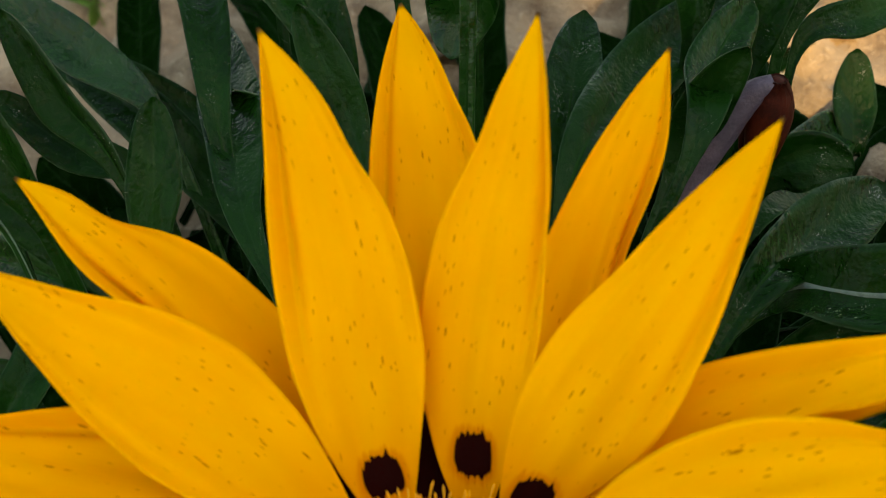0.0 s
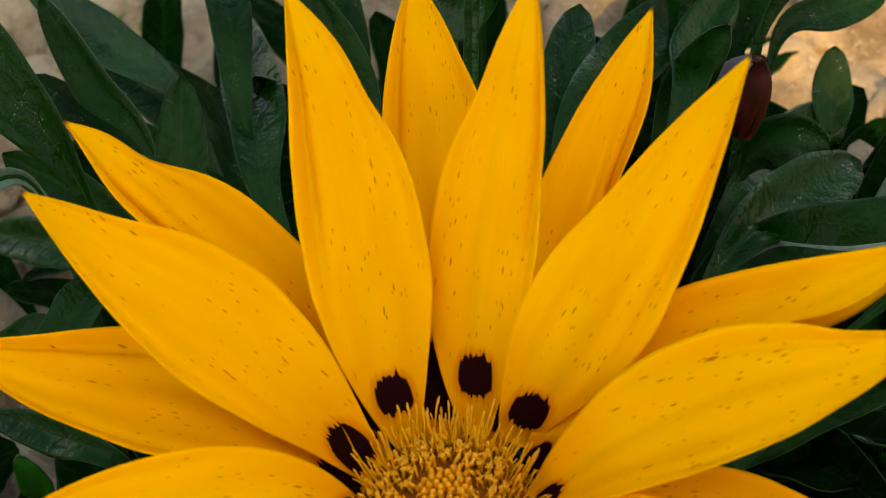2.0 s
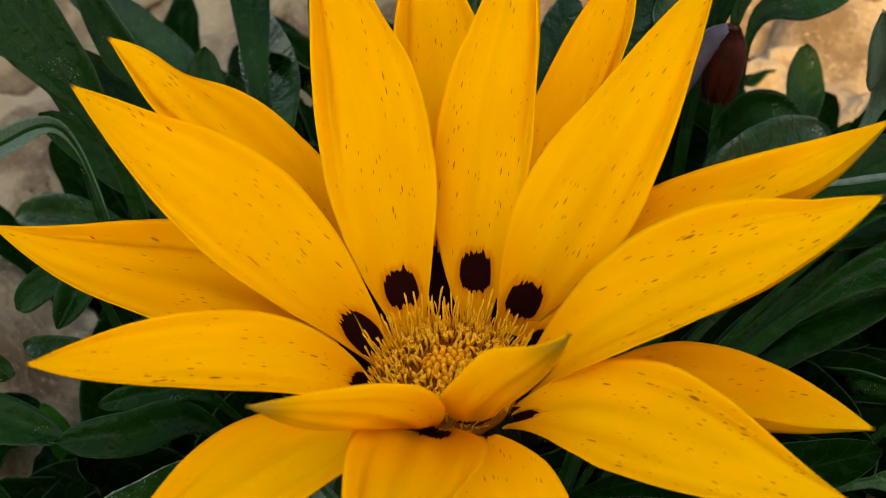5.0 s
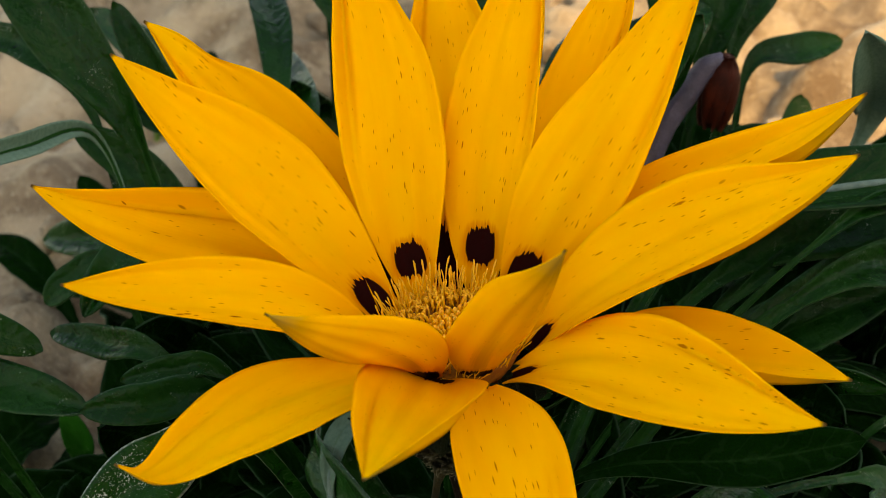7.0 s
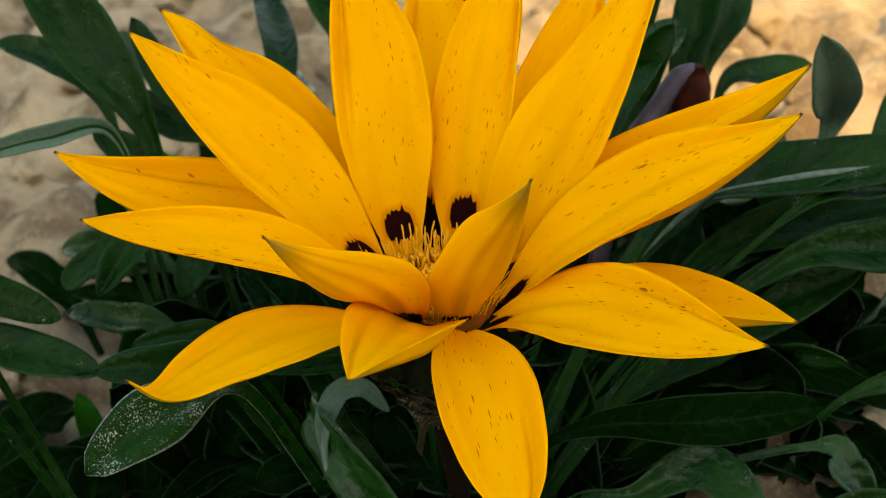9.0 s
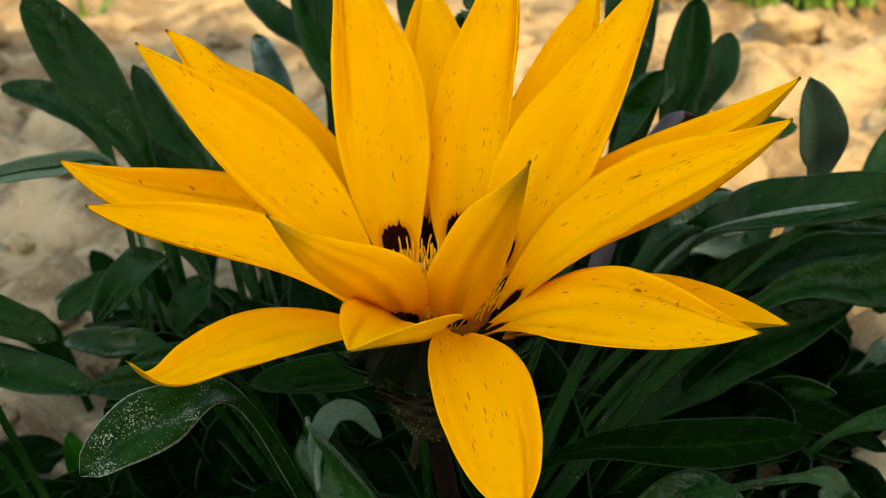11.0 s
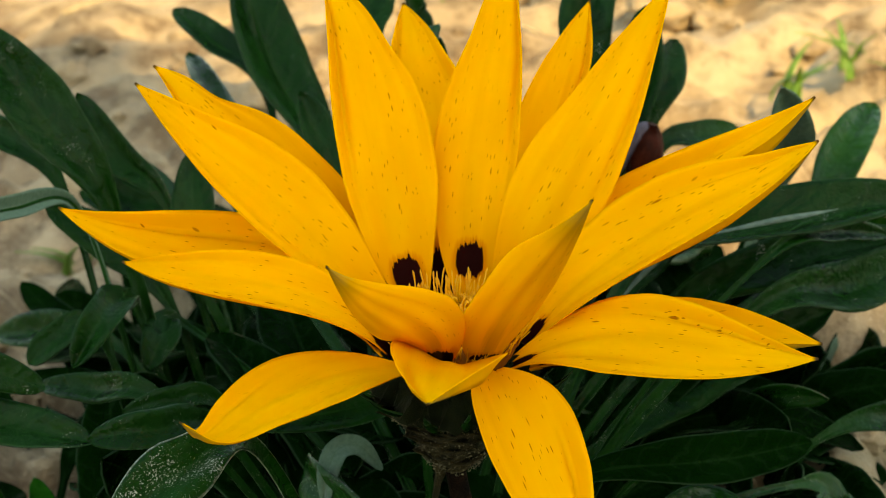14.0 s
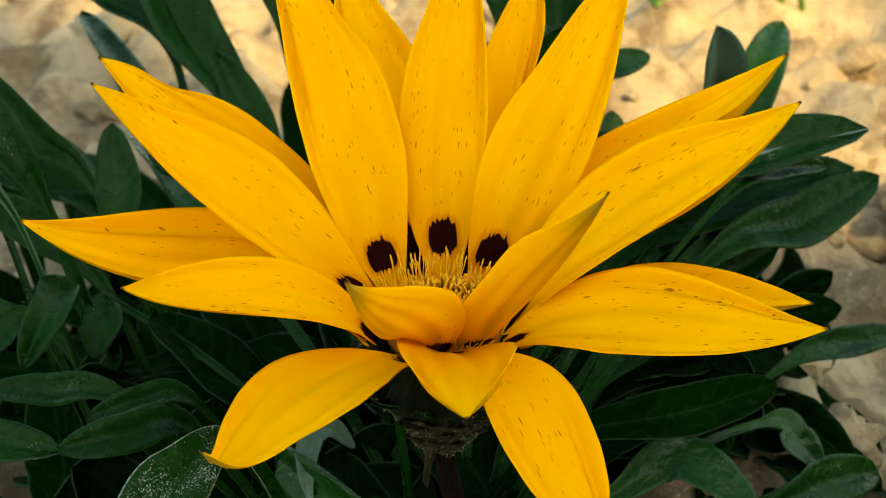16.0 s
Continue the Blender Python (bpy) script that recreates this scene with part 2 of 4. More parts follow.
def soil_material(name):
    m = Nodes(name)
    p = m.node("NewGeometry").outputs["Position"]
    big, mid, fine = m.noise(p, 14, 4.0), m.noise(p, 60, 6.0, 0.65), m.noise(p, 900, 4.0, 0.6)
    tint = m.mix(m.ramp(big, 0.35, 0.65), (0.27, 0.197, 0.126), (0.38, 0.288, 0.188))
    # darker where the bump is low: shade of hollows painted into the soil colour
    tint = m.mix(m.ramp(mid, 0.36, 0.58, 0.85, 0.0), tint, (0.095, 0.060, 0.036))
    tint = m.mix(m.ramp(m.noise(p, 34, 3.0, 0.6), 0.52, 0.68, 0.0, 0.55), tint, (0.14, 0.088, 0.048))
    tint = m.mix(m.ramp(fine, 0.55, 0.75, 0.0, 0.5), tint, (0.50, 0.40, 0.28))
    m.set(tint, 0.92, m.math("ADD", mid, m.math("MULTIPLY", fine, 0.35)), 0.005, 0.55, Specular_IOR_Level=0.1)
    return m.mat


SOIL = soil_material("sandy_soil")
PLASTER = plain_material("wall_plaster", (0.55, 0.52, 0.47), (0.64, 0.61, 0.56), 3, 0.85, 0.4, 0.003)


# ---- building helpers ----
def part(name, bm, materials, parent=None, label="", smooth=True):
    """Links a bmesh as one mesh object under a thing or a part."""
    me = bpy.data.meshes.new(name)
    bm.to_mesh(me)
    bm.free()
    for mat in materials if isinstance(materials, (list, tuple)) else (materials,):
        me.materials.append(mat)
    if smooth:
        me.polygons.foreach_set("use_smooth", [True] * len(me.polygons))
    ob = new(name, me)
    ob.parent = parent
    return tagged(ob, label)


def thing(name, place, label, category, group="", kind=""):
    ob = new(name)
    ob.location = place
    ob.empty_display_size = 0.01
    return tagged(ob, label, category, group, kind)


def bezier(c, s):
    a, b = 1 - s, s
    return c[0] * a**3 + c[1] * 3 * b * a * a + c[2] * 3 * b * b * a + c[3] * b**3


def bezier_way(c, s):
    a, b = 1 - s, s
    return ((c[1] - c[0]) * a * a + (c[2] - c[1]) * 2 * a * b + (c[3] - c[2]) * b * b).normalized()


def step(x, lo, hi):
    u = min(max((x - lo) / (hi - lo), 0.0), 1.0)
    return u * u * (3 - 2 * u)


def sheet(rows, thick, uv_rows, origin):
    """A thin closed sheet: rows of (point, normal), upper side in slot 0, under side in slot 1, with uv layers."""
    bm = bmesh.new()
    layers = {key: bm.loops.layers.uv.new(key) for key in uv_rows}
    ns, nv = len(rows), len(rows[0])
    top, low = [], []
    for i, row in enumerate(rows):
        top.append([bm.verts.new(p + n * (t * 0.5) - origin) for (p, n), t in zip(row, thick[i])])
        low.append([bm.verts.new(p - n * (t * 0.5) - origin) for (p, n), t in zip(row, thick[i])])
    where = {}
    for i in range(ns):
        for j in range(nv):
            where[top[i][j]] = where[low[i][j]] = (i, j)
    for i in range(ns - 1):
        for j in range(nv - 1):
            f = bm.faces.new((top[i][j], top[i][j + 1], top[i + 1][j + 1], top[i + 1][j]))
            f.material_index = 0
            f = bm.faces.new((low[i][j], low[i + 1][j], low[i + 1][j + 1], low[i][j + 1]))
            f.material_index = 1
        for j, flip in ((0, False), (nv - 1, True)):
            q = (top[i][j], top[i + 1][j], low[i + 1][j], low[i][j])
            bm.faces.new(q[::-1] if flip else q)
    for i, flip in ((0, True), (ns - 1, False)):
        for j in range(nv - 1):
            q = (top[i][j], top[i][j + 1], low[i][j + 1], low[i][j])
            bm.faces.new(q if flip else q[::-1])
    for f in bm.faces:
        for loop in f.loops:
            i, j = where[loop.vert]
            for key, layer in layers.items():
                loop[layer].uv = uv_rows[key][i][j]
    return bm


def tube(points, radii, sides=8):
    """A round bar along points."""
    bm = bmesh.new()
    rings, across = [], None
    for i, p in enumerate(points):
        way = (points[min(i + 1, len(points) - 1)] - points[max(i - 1, 0)]).normalized()
        across = (way.orthogonal() if across is None else across - way * across.dot(way)).normalized()
        other = way.cross(across)
        rings.append([bm.verts.new(p + (across * math.cos(a) + other * math.sin(a)) * radii[i]) for a in (2 * math.pi * k / sides for k in range(sides))])
    for a, b in zip(rings, rings[1:]):
        for k in range(sides):
            bm.faces.new((a[k], a[(k + 1) % sides], b[(k + 1) % sides], b[k]))
    bm.faces.new(rings[0][::-1])
    bm.faces.new(rings[-1])
    return bm


def rand(a, b):
    return random.uniform(a, b)


# ---- ground and an unseen wall added to shade it ----
def ground_height(x, y):
    near = 1.0 / (1.0 + (x * x + y * y) / 4.0)
    p = Vector((x, y, 0))
    lumps = 0.008 * noise.noise(p * 9) + 0.0130 * noise.noise(p * 34 + Vector((3, 1, 0))) + 0.0090 * noise.noise(p * 80) + 0.0035 * noise.noise(p * 150 + Vector((5, 2, 0)))
    cells = noise.voronoi(p * 42)[0][0]
    clods = 0.005 * max(0.0, 0.55 - cells) * (0.5 + noise.noise(p * 6 + Vector((9, 9, 0))))
    even = 1.0 - 0.55 * step(y, 0.20, 0.36)
    return (0.002 + 0.06 * max(-0.6, min(0.6, x))) * near + (lumps + clods * 2) * near * even


def spaced(lo, hi, fine_lo, fine_hi, step_size, grow=1.35):
    out = list(np.arange(fine_lo, fine_hi + 1e-9, step_size))
    d, x = step_size, fine_hi
    while x < hi:
        d *= grow
        x += d
        out.append(x)
    d, x = step_size, fine_lo
    while x > lo:
        d *= grow
        x -= d
        out.insert(0, x)
    return out


gx, gy = spaced(-60, 60, -0.26, 0.30, 0.0032), spaced(-60, 60, -0.02, 0.62, 0.0036)
bm = bmesh.new()
grid = [[bm.verts.new((x, y, ground_height(x, y))) for x in gx] for y in gy]
for a, b in zip(grid, grid[1:]):
    for i in range(len(gx) - 1):
        bm.faces.new((a[i], a[i + 1], b[i + 1], b[i]))
tagged(part("ground", bm, SOIL), "dry sandy soil with crumbled clods", "ground", kind="structure")

bm = bmesh.new()
# stepped outline, shaped only to put the shadow's edge in place
outline = [(-0.70, -0.02), (2.0, -0.02), (2.0, 1.457), (0.0, 1.457), (0.0, 1.72), (-0.70, 1.72)]
front = bm.faces.new([bm.verts.new((x, -0.1, z)) for x, z in outline])
for v in [e for e in bmesh.ops.extrude_face_region(bm, geom=[front])["geom"] if isinstance(e, bmesh.types.BMVert)]:
    v.co.y = 0.1
bmesh.ops.recalc_face_normals(bm, faces=bm.faces[:])
bmesh.ops.bevel(bm, geom=bm.edges[:], offset=0.01, segments=2, affect="EDGES")
wall = part("wall_south", bm, PLASTER, smooth=False)
wall.location = (0.690, -1.3, 0.0)
tagged(wall, "unseen plain wall added to cast shade on the flower", "wall", kind="structure")

# ---- the flower ----
HEART = Vector((0.0045, 0.0030, 0.0495))
flower = thing("flower", (0.0045, 0.004, 0.0), "open yellow daisy flower with dark spots round its heart", "flower")
ORIGIN = flower.location.copy()

# petal: azimuth, four points of its midline in mm, then roll at base, its change, half width, widest place, taper, trough, its change
PETALS = [
    ("P1", 140, (-1.2, 7.9, 47.5), (-8.1, 15.2, 56.4), (-14.7, 21.5, 66.0), (-26.2, 24.4, 74.6), (-0.21, -0.37, 5.78, 0.44, 1.88, 0.21, -0.03)),
    ("P2", 155, (-1.6, 7.1, 49.8), (-11.9, 12.4, 61.4), (-18.6, 12.2, 65.4), (-27.2, 13.6, 75.8), (-0.30, 0.11, 5.71, 0.46, 1.77, 0.38, 0.10)),
    ("P3", 108, (1.2, 10.3, 50.0), (-2.5, 15.9, 61.0), (0.1, 21.3, 70.7), (-7.5, 30.7, 82.8), (-0.16, -0.20, 5.16, 0.48, 2.19, 0.34, 0.12)),
    ("P4", 97, (3.7, 10.4, 47.5), (5.7, 21.3, 57.7), (4.1, 32.5, 68.8), (2.0, 43.2, 76.0), (-0.03, -0.09, 5.17, 0.46, 2.11, 0.41, 0.08)),
    ("P5", 85, (7.0, 11.2, 50.0), (6.7, 18.0, 61.6), (10.8, 19.1, 75.4), (13.0, 26.9, 85.8), (-0.19, -0.42, 4.92, 0.42, 1.85, 0.24, 0.01)),
    ("P6", 70, (7.2, 10.0, 47.5), (14.9, 16.6, 57.6), (17.4, 24.9, 68.0), (22.8, 32.7, 78.2), (0.22, 0.06, 4.63, 0.45, 1.99, 0.33, 0.01)),
    ("P7", 58, (9.9, 9.8, 50.4), (15.1, 9.3, 63.6), (22.6, 14.0, 73.2), (28.7, 16.2, 84.1), (0.43, -0.59, 5.31, 0.41, 1.53, 0.01, 0.06)),
    ("P8", 25, (11.2, 6.2, 47.6), (19.0, 6.8, 59.9), (31.6, 4.6, 63.6), (42.0, 7.2, 73.6), (-0.02, -0.18, 5.80, 0.42, 1.78, 0.55, 0.01)),
    ("P9", 10, (11.7, 3.7, 48.8), (20.8, 3.0, 61.2), (32.0, 0.9, 63.1), (40.1, -1.1, 71.7), (0.19, 0.00, 5.60, 0.47, 1.76, 0.44, 0.04)),
    ("P10", -15, (12.0, 0.8, 47.5), (21.7, -2.0, 50.6), (28.6, -2.6, 51.9), (40.0, -7.3, 52.6), (0.00, 0.12, 5.51, 0.44, 1.81, 0.48, 0.10)),
    ("P11", -35, (9.7, -0.1, 48.1), (19.7, -3.4, 55.2), (25.3, -12.4, 53.3), (35.3, -20.9, 57.7), (0.25, 0.46, 5.23, 0.43, 1.77, 0.32, 0.02)),
    ("P12", -75, (7.4, -4.1, 49.9), (7.9, -9.9, 50.7), (13.2, -19.1, 38.8), (12.9, -22.4, 40.1), (-0.29, 0.30, 5.31, 0.37, 1.96, 0.45, -0.22)),
    ("P13", -95, (3.6, -3.1, 50.2), (2.6, -9.7, 54.1), (2.2, -19.2, 56.7), (-0.7, -31.3, 60.4), (-0.27, 0.41, 5.48, 0.42, 1.87, 0.36, 0.02)),
    ("P14", -140, (-0.2, -1.1, 48.6), (-10.8, -8.2, 53.9), (-16.5, -18.0, 49.0), (-21.8, -23.0, 55.6), (-0.02, 0.06, 5.80, 0.38, 1.49, 0.26, -0.00)),
    ("P15", 190, (-2.1, 2.8, 48.4), (-8.2, -1.4, 60.2), (-20.8, -7.3, 60.9), (-26.6, -14.1, 67.3), (-0.35, -0.08, 3.76, 0.40, 1.93, 0.39, 0.05)),
    ("P16", 170, (-2.8, 4.5, 47.9), (-11.5, 9.6, 58.6), (-24.3, 8.5, 55.5), (-35.6, 9.8, 64.0), (-0.21, -0.22, 5.90, 0.42, 1.79, 0.57, -0.05)),
    ("P17", -115, (2.0, -3.0, 49.6), (2.8, -12.9, 60.0), (-3.3, -10.6, 57.7), (-8.5, -21.9, 69.2), (0.13, 1.30, 3.49, 0.39, 1.66, 0.34, 0.07)),
    ("P18", -65, (6.8, -1.8, 48.7), (6.7, -6.5, 56.0), (10.2, -12.7, 61.5), (14.6, -20.2, 73.6), (-0.27, -0.06, 3.56, 0.40, 1.75, 0.32, 0.02)),
]
# how far up each petal its dark patch sits, in mm
PATCH = {"P2": 2.4, "P3": 4.8, "P5": 5.2, "P7": 3.8, "P9": 1.2, "P11": 1.3, "P12": -1.8, "P13": 2.9, "P14": -1.5, "P15": 1.7, "P17": 2.8, "P18": 2.6}
SLIM = {"P9": 0.5, "P11": 0.4}
# which rims turn in: the one ahead by azimuth, the other
RIMS = {"P1": (0.9, 0.15), "P3": (1.0, 0.2), "P4": (0.9, 0.5), "P5": (0.2, 1.1), "P6": (0.15, 1.0), "P7": (0.2, 0.8), "P8": (0.5, 1.1), "P9": (0.5, 0.6), "P10": (0.15, 0.9), "P11": (0.8, 0.35), "P16": (0.5, 0.8), "P2": (0.3, 0.2), "P15": (0.45, 0.3), "P12": (0.9, 0.2), "P13": (0.8, 0.8), "P14": (0.2, 0.5)}
# rims tucked under the neighbour: +1 the one ahead by azimuth, -1 the other
TUCKED = {"P8": -1, "P10": -1, "P6": -1, "P1": 1}
# rims drawn in towards the point: which side, where along the petal, how deep, over what length
DENT = {"P1": (-1, 0.84, 0.42, 0.08), "P3": (-1, 0.78, 0.16), "P5": (1, 0.74, 0.14), "P7": (1, 0.62, 0.15, 0.22), "P2": (-1, 0.82, 0.12), "P4": (-1, 0.80, 0.10), "P9": (1, 0.84, 0.15)}
BEHIND = {"P1", "P4", "P6", "P8", "P10", "P16"}


def petal(key, azimuth, a, b, c, d, shape):
    mid = [Vector(p) * 0.001 for p in (a, b, c, d)]
    roll0, roll1, half, peak, taper, cup0, cup1 = shape
    half *= 0.001
    if key == "P17":
        taper, half = 1.25, 0.0039
    th = radians(azimuth)
    tv = Vector((-math.sin(th), math.cos(th), 0))
    ns, nv = 44, 31
    seed = Vector((azimuth * 0.13, len(key) * 2.1, 1.7))
    if key in BEHIND:
        mid[1] += Vector((0, 0.0010, -0.0005))
        mid[2] += Vector((0, 0.0010, -0.0005))
    if key == "P8":
        mid[1] += Vector((0, 0.0022, -0.0010))
        mid[2] += Vector((0, 0.0022, -0.0010))
    length = sum((bezier(mid, (i + 1) / 40) - bezier(mid, i / 40)).length for i in range(40))
    rows, thick, uvs = [], [], {"metric": [], "flat": [], "patch": []}
    fore, aft = RIMS.get(key, (0.22, 0.15))
    for i in range(ns):
        s = i / (ns - 1)
        s = s * 0.55 + 0.45 * (1 - (1 - s) ** 1.6)
        p, t = bezier(mid, s), bezier_way(mid, s)
        if key == "P14":
            p = p - Vector((0, 0, 0.0011 * step(s, 0.62, 0.86) * (1 - step(s, 0.88, 1.0))))
        side = (tv - t * tv.dot(t)).normalized()
        n = t.cross(side)
        r = roll0 + roll1 * s
        side, n = side * math.cos(r) + n * math.sin(r), n * math.cos(r) - side * math.sin(r)
        if s < peak:
            w = 0.22 + 0.78 * math.sin(math.pi / 2 * s / peak)
        else:
            w = 1 - ((s - peak) / (1 - peak)) ** taper
        w = max(half * w, 0.00012)
        cup = cup0 + cup1 * s
        row, th_row, m_row, f_row, q_row = [], [], [], [], []
        for j in range(nv):
            v = 2 * j / (nv - 1) - 1
            # trough, two shallow long keels, and rims that turn in towards the point
            lift = cup * v * v
            keel = 0.040 * math.cos(v * 3 * math.pi) * step(s, 0.05, 0.3) * (1 - step(s, 0.8, 1.0)) * (1 - abs(v) ** 4)
            fold = fore if v > 0 else aft
            rim = 1.4 * fold * (max(0.0, (abs(v) - 0.74) / 0.26) - abs(v) ** 4.0) * step(s, 0.20, 0.7)
            wave = 0.05 * noise.noise(Vector((s * 5, v * 1.3, 0)) + seed) * (1 - 0.5 * abs(v))
            if TUCKED.get(key, 0) * v > 0:
                lift = cup * v * v - 0.25 * abs(v) * (1 - step(s, 0.55, 0.8))
            if key == "P18" and v < 0:
                lift += 0.60 * v * v * math.exp(-(((s - 0.74) / 0.17) ** 2))
            edge = 1 + 0.03 * noise.noise(Vector((s * 9, v, 4)) + seed)
            if key in DENT and DENT[key][0] * v > 0:
                _, at, deep, *wide = DENT[key]
                edge *= 1 - deep * math.exp(-(((s - at) / (wide or [0.09])[0]) ** 2)) * abs(v)
            if TUCKED.get(key, 0) * v > 0:
                edge *= (0.12 if key == "P8" else 0.45) + (0.88 if key == "P8" else 0.55) * step(s, 0.6, 0.9)
            row.append((p + side * (w * v * edge) + n * (w * (lift + keel + rim + wave * (1 - abs(v)))), n))
            th_row.append(0.00034 * (1 - 0.45 * abs(v)) * (1 - 0.5 * s))
            m_row.append((w * v, s * length))
            f_row.append((0.5 + 0.5 * v, s))
            if key in BEHIND:
                q_row.append((w * v / 0.0030, (s * length - 0.0066) / 0.0034) if key in ("P1", "P4", "P6") else (w * v / 0.0022, (s * length - 0.0030) / 0.0020))
            else:
                q_row.append((w * v / (0.00155 * SLIM.get(key, 1.0)), (s * length - PATCH[key] * 0.001) / 0.0019))
        rows.append(row), thick.append(th_row)
        uvs["metric"].append(m_row), uvs["flat"].append(f_row), uvs["patch"].append(q_row)
    return part("petal", sheet(rows, thick, uvs, ORIGIN), (PETAL_CLEAN if key in ("P13", "P14") else PETAL_TOP, PETAL_UNDER), flower)


for row in PETALS:
    petal(*row)

# the heart: a low dome with buds in the middle and a dense ring of stamens
AXIS = Vector((0.02, -0.10, 1.0)).normalized()
ACROSS = AXIS.orthogonal().normalized()
OTHER = AXIS.cross(ACROSS)
CROWN = Vector((0.0046, 0.0028, 0.0510))
R_DISC = 0.0066


def on_disc(r, a, h=0.0):
    dome = 0.0016 * (1 - (r / R_DISC) ** 2)
    return CROWN + (ACROSS * math.cos(a) + OTHER * math.sin(a)) * r + AXIS * (dome + h)


bm = bmesh.new()
rings = [[bm.verts.new(on_disc(R_DISC * k / 7, 2 * math.pi * i / 36) - ORIGIN) for i in range(36)] for k in range(1, 8)]
rings.append([bm.verts.new(on_disc(R_DISC * 0.80, 2 * math.pi * i / 36) - AXIS * 0.004 - ORIGIN) for i in range(36)])
for a, b in zip(rings, rings[1:]):
    for i in range(36):
        bm.faces.new((a[i], b[i], b[(i + 1) % 36], a[(i + 1) % 36]))
bm.faces.new(rings[0])
bmesh.ops.recalc_face_normals(bm, faces=bm.faces[:])
disc = part("disc", bm, DISC, flower, "brown domed disc under the stamens")


def small(name, bm, mat):
    me = bpy.data.meshes.new(name)
    bm.to_mesh(me)
    bm.free()
    me.materials.append(mat)
    me.polygons.foreach_set("use_smooth", [True] * len(me.polygons))
    return me


def repeat(name, me, parent, m):
    ob = new(name, me)
    ob.parent = parent
    ob.matrix_basis = m
    return ob


bud_meshes = []
for k in range(3):
    bm = bmesh.new()
    bmesh.ops.create_uvsphere(bm, u_segments=8, v_segments=6, radius=0.00030)
    for v in bm.verts:
        v.co.z *= 1.7 + 0.2 * k
        if v.co.z > 0.0003:
            v.co.x *= 0.9
    bud_meshes.append(small("floret", bm, FLORET))
stamen_meshes = []
for k in range(6):
    length, lean = 0.0025 + 0.0003 * (k % 3), 0.0005 * (k - 2.5) / 2.5
    pts = [Vector((lean * s * s + 0.00006 * math.sin(s * 7 + k), 0.00006 * math.cos(s * 6 + k), length * s)) for s in (0, 0.25, 0.5, 0.75, 0.92, 1.0)]
    stamen_meshes.append(small("stamen", tube(pts, [0.00007, 0.00006, 0.000055, 0.00006, 0.00008, 0.00003], 6), FILAMENT))
short_meshes = []
for k in range(4):
    pts = [Vector((0.0003 * s * s * (1 if k % 2 else -1), 0.0001 * math.sin(5 * s + k), 0.0013 * s)) for s in (0, 0.4, 0.75, 1.0)]
    short_meshes.append(small("stigma", tube(pts, [0.00012, 0.00010, 0.00016, 0.00008], 5), FILAMENT))


star_meshes = []
for k in range(3):
    bm = tube([Vector((0, 0, 0.0011 * s)) for s in (0, 0.5, 1.0)], [0.00013, 0.00016, 0.00020], 5)
    for i in range(5):
        a = 2 * math.pi * (i + 0.15 * k) / 5
        c, d = Vector((math.cos(a), math.sin(a), 0)), Vector((-math.sin(a), math.cos(a), 0))
        q = [c * 0.00014 + d * 0.00012, c * 0.00014 - d * 0.00012, c * (0.00033 + 0.00004 * k)]
        up = [bm.verts.new(p + Vector((0, 0, 0.00110 + z))) for p, z in zip(q, (0, 0, 0.00012))]
        low = [bm.verts.new(p + Vector((0, 0, 0.00104 + z))) for p, z in zip(q, (0, 0, 0.00012))]
        bm.faces.new(up)
        bm.faces.new(low[::-1])
        for x in range(3):
            bm.faces.new((up[x], low[x], low[(x + 1) % 3], up[(x + 1) % 3]))
    star_meshes.append(small("open_floret", bm, FILAMENT))


def upright(place, lean_out, angle, spin, size):
    up = (AXIS + (ACROSS * math.cos(angle) + OTHER * math.sin(angle)) * lean_out).normalized()
    q = up.to_track_quat("Z", "Y").to_matrix().to_4x4()
    return Matrix.Translation(place - ORIGIN) @ q @ Matrix.Rotation(spin, 4, "Z") @ Matrix.Scale(size, 4)


golden = math.pi * (3 - math.sqrt(5))
for k in range(36):
    r, a = 0.00036 * math.sqrt(k + 0.4), k * golden
    repeat("floret", bud_meshes[k % 3], disc, upright(on_disc(r, a, 0.0002), 0.10 * r / 0.003, a, a, rand(0.95, 1.2)))
for k in range(70):
    r, a = 0.0023 + 0.0026 * math.sqrt((k + 0.5) / 70), k * golden + rand(-0.2, 0.2)
    repeat("open_floret", star_meshes[k % 3], disc, upright(on_disc(r, a, 0.0), rand(-0.1, 0.4), a + rand(-0.5, 0.5), rand(0, 6.3), rand(0.8, 1.1)))
for k in range(298):
    r, a = 0.0016 + 0.0046 * ((k + 0.5) / 298) ** 0.6, k * golden + rand(-0.2, 0.2)
    repeat("stigma", short_meshes[k % 4], disc, upright(on_disc(r, a, -0.0001), rand(-0.3, 0.5), a + rand(-0.9, 0.9), rand(0, 6.3), rand(0.8, 1.25)))
for k in range(298):
    r, a = 0.0034 + 0.0032 * math.sqrt((k + 0.5) / 298), k * golden * 1.01 + rand(-0.2, 0.2)
    repeat("stamen", stamen_meshes[k % 6], disc, upright(on_disc(r, a, -0.0003), 0.12 + 0.45 * (r / R_DISC) ** 2 + rand(-0.18, 0.18), a + rand(-0.3, 0.3), rand(0, 6.3), rand(0.6, 1.1) * (0.72 + 0.36 * r / R_DISC) * (1.0 + 0.25 * math.sin(math.atan2(on_disc(r, a).y - CROWN.y, on_disc(r, a).x - CROWN.x)))))

# calyx: a rough cup with pointed bracts
bm = bmesh.new()
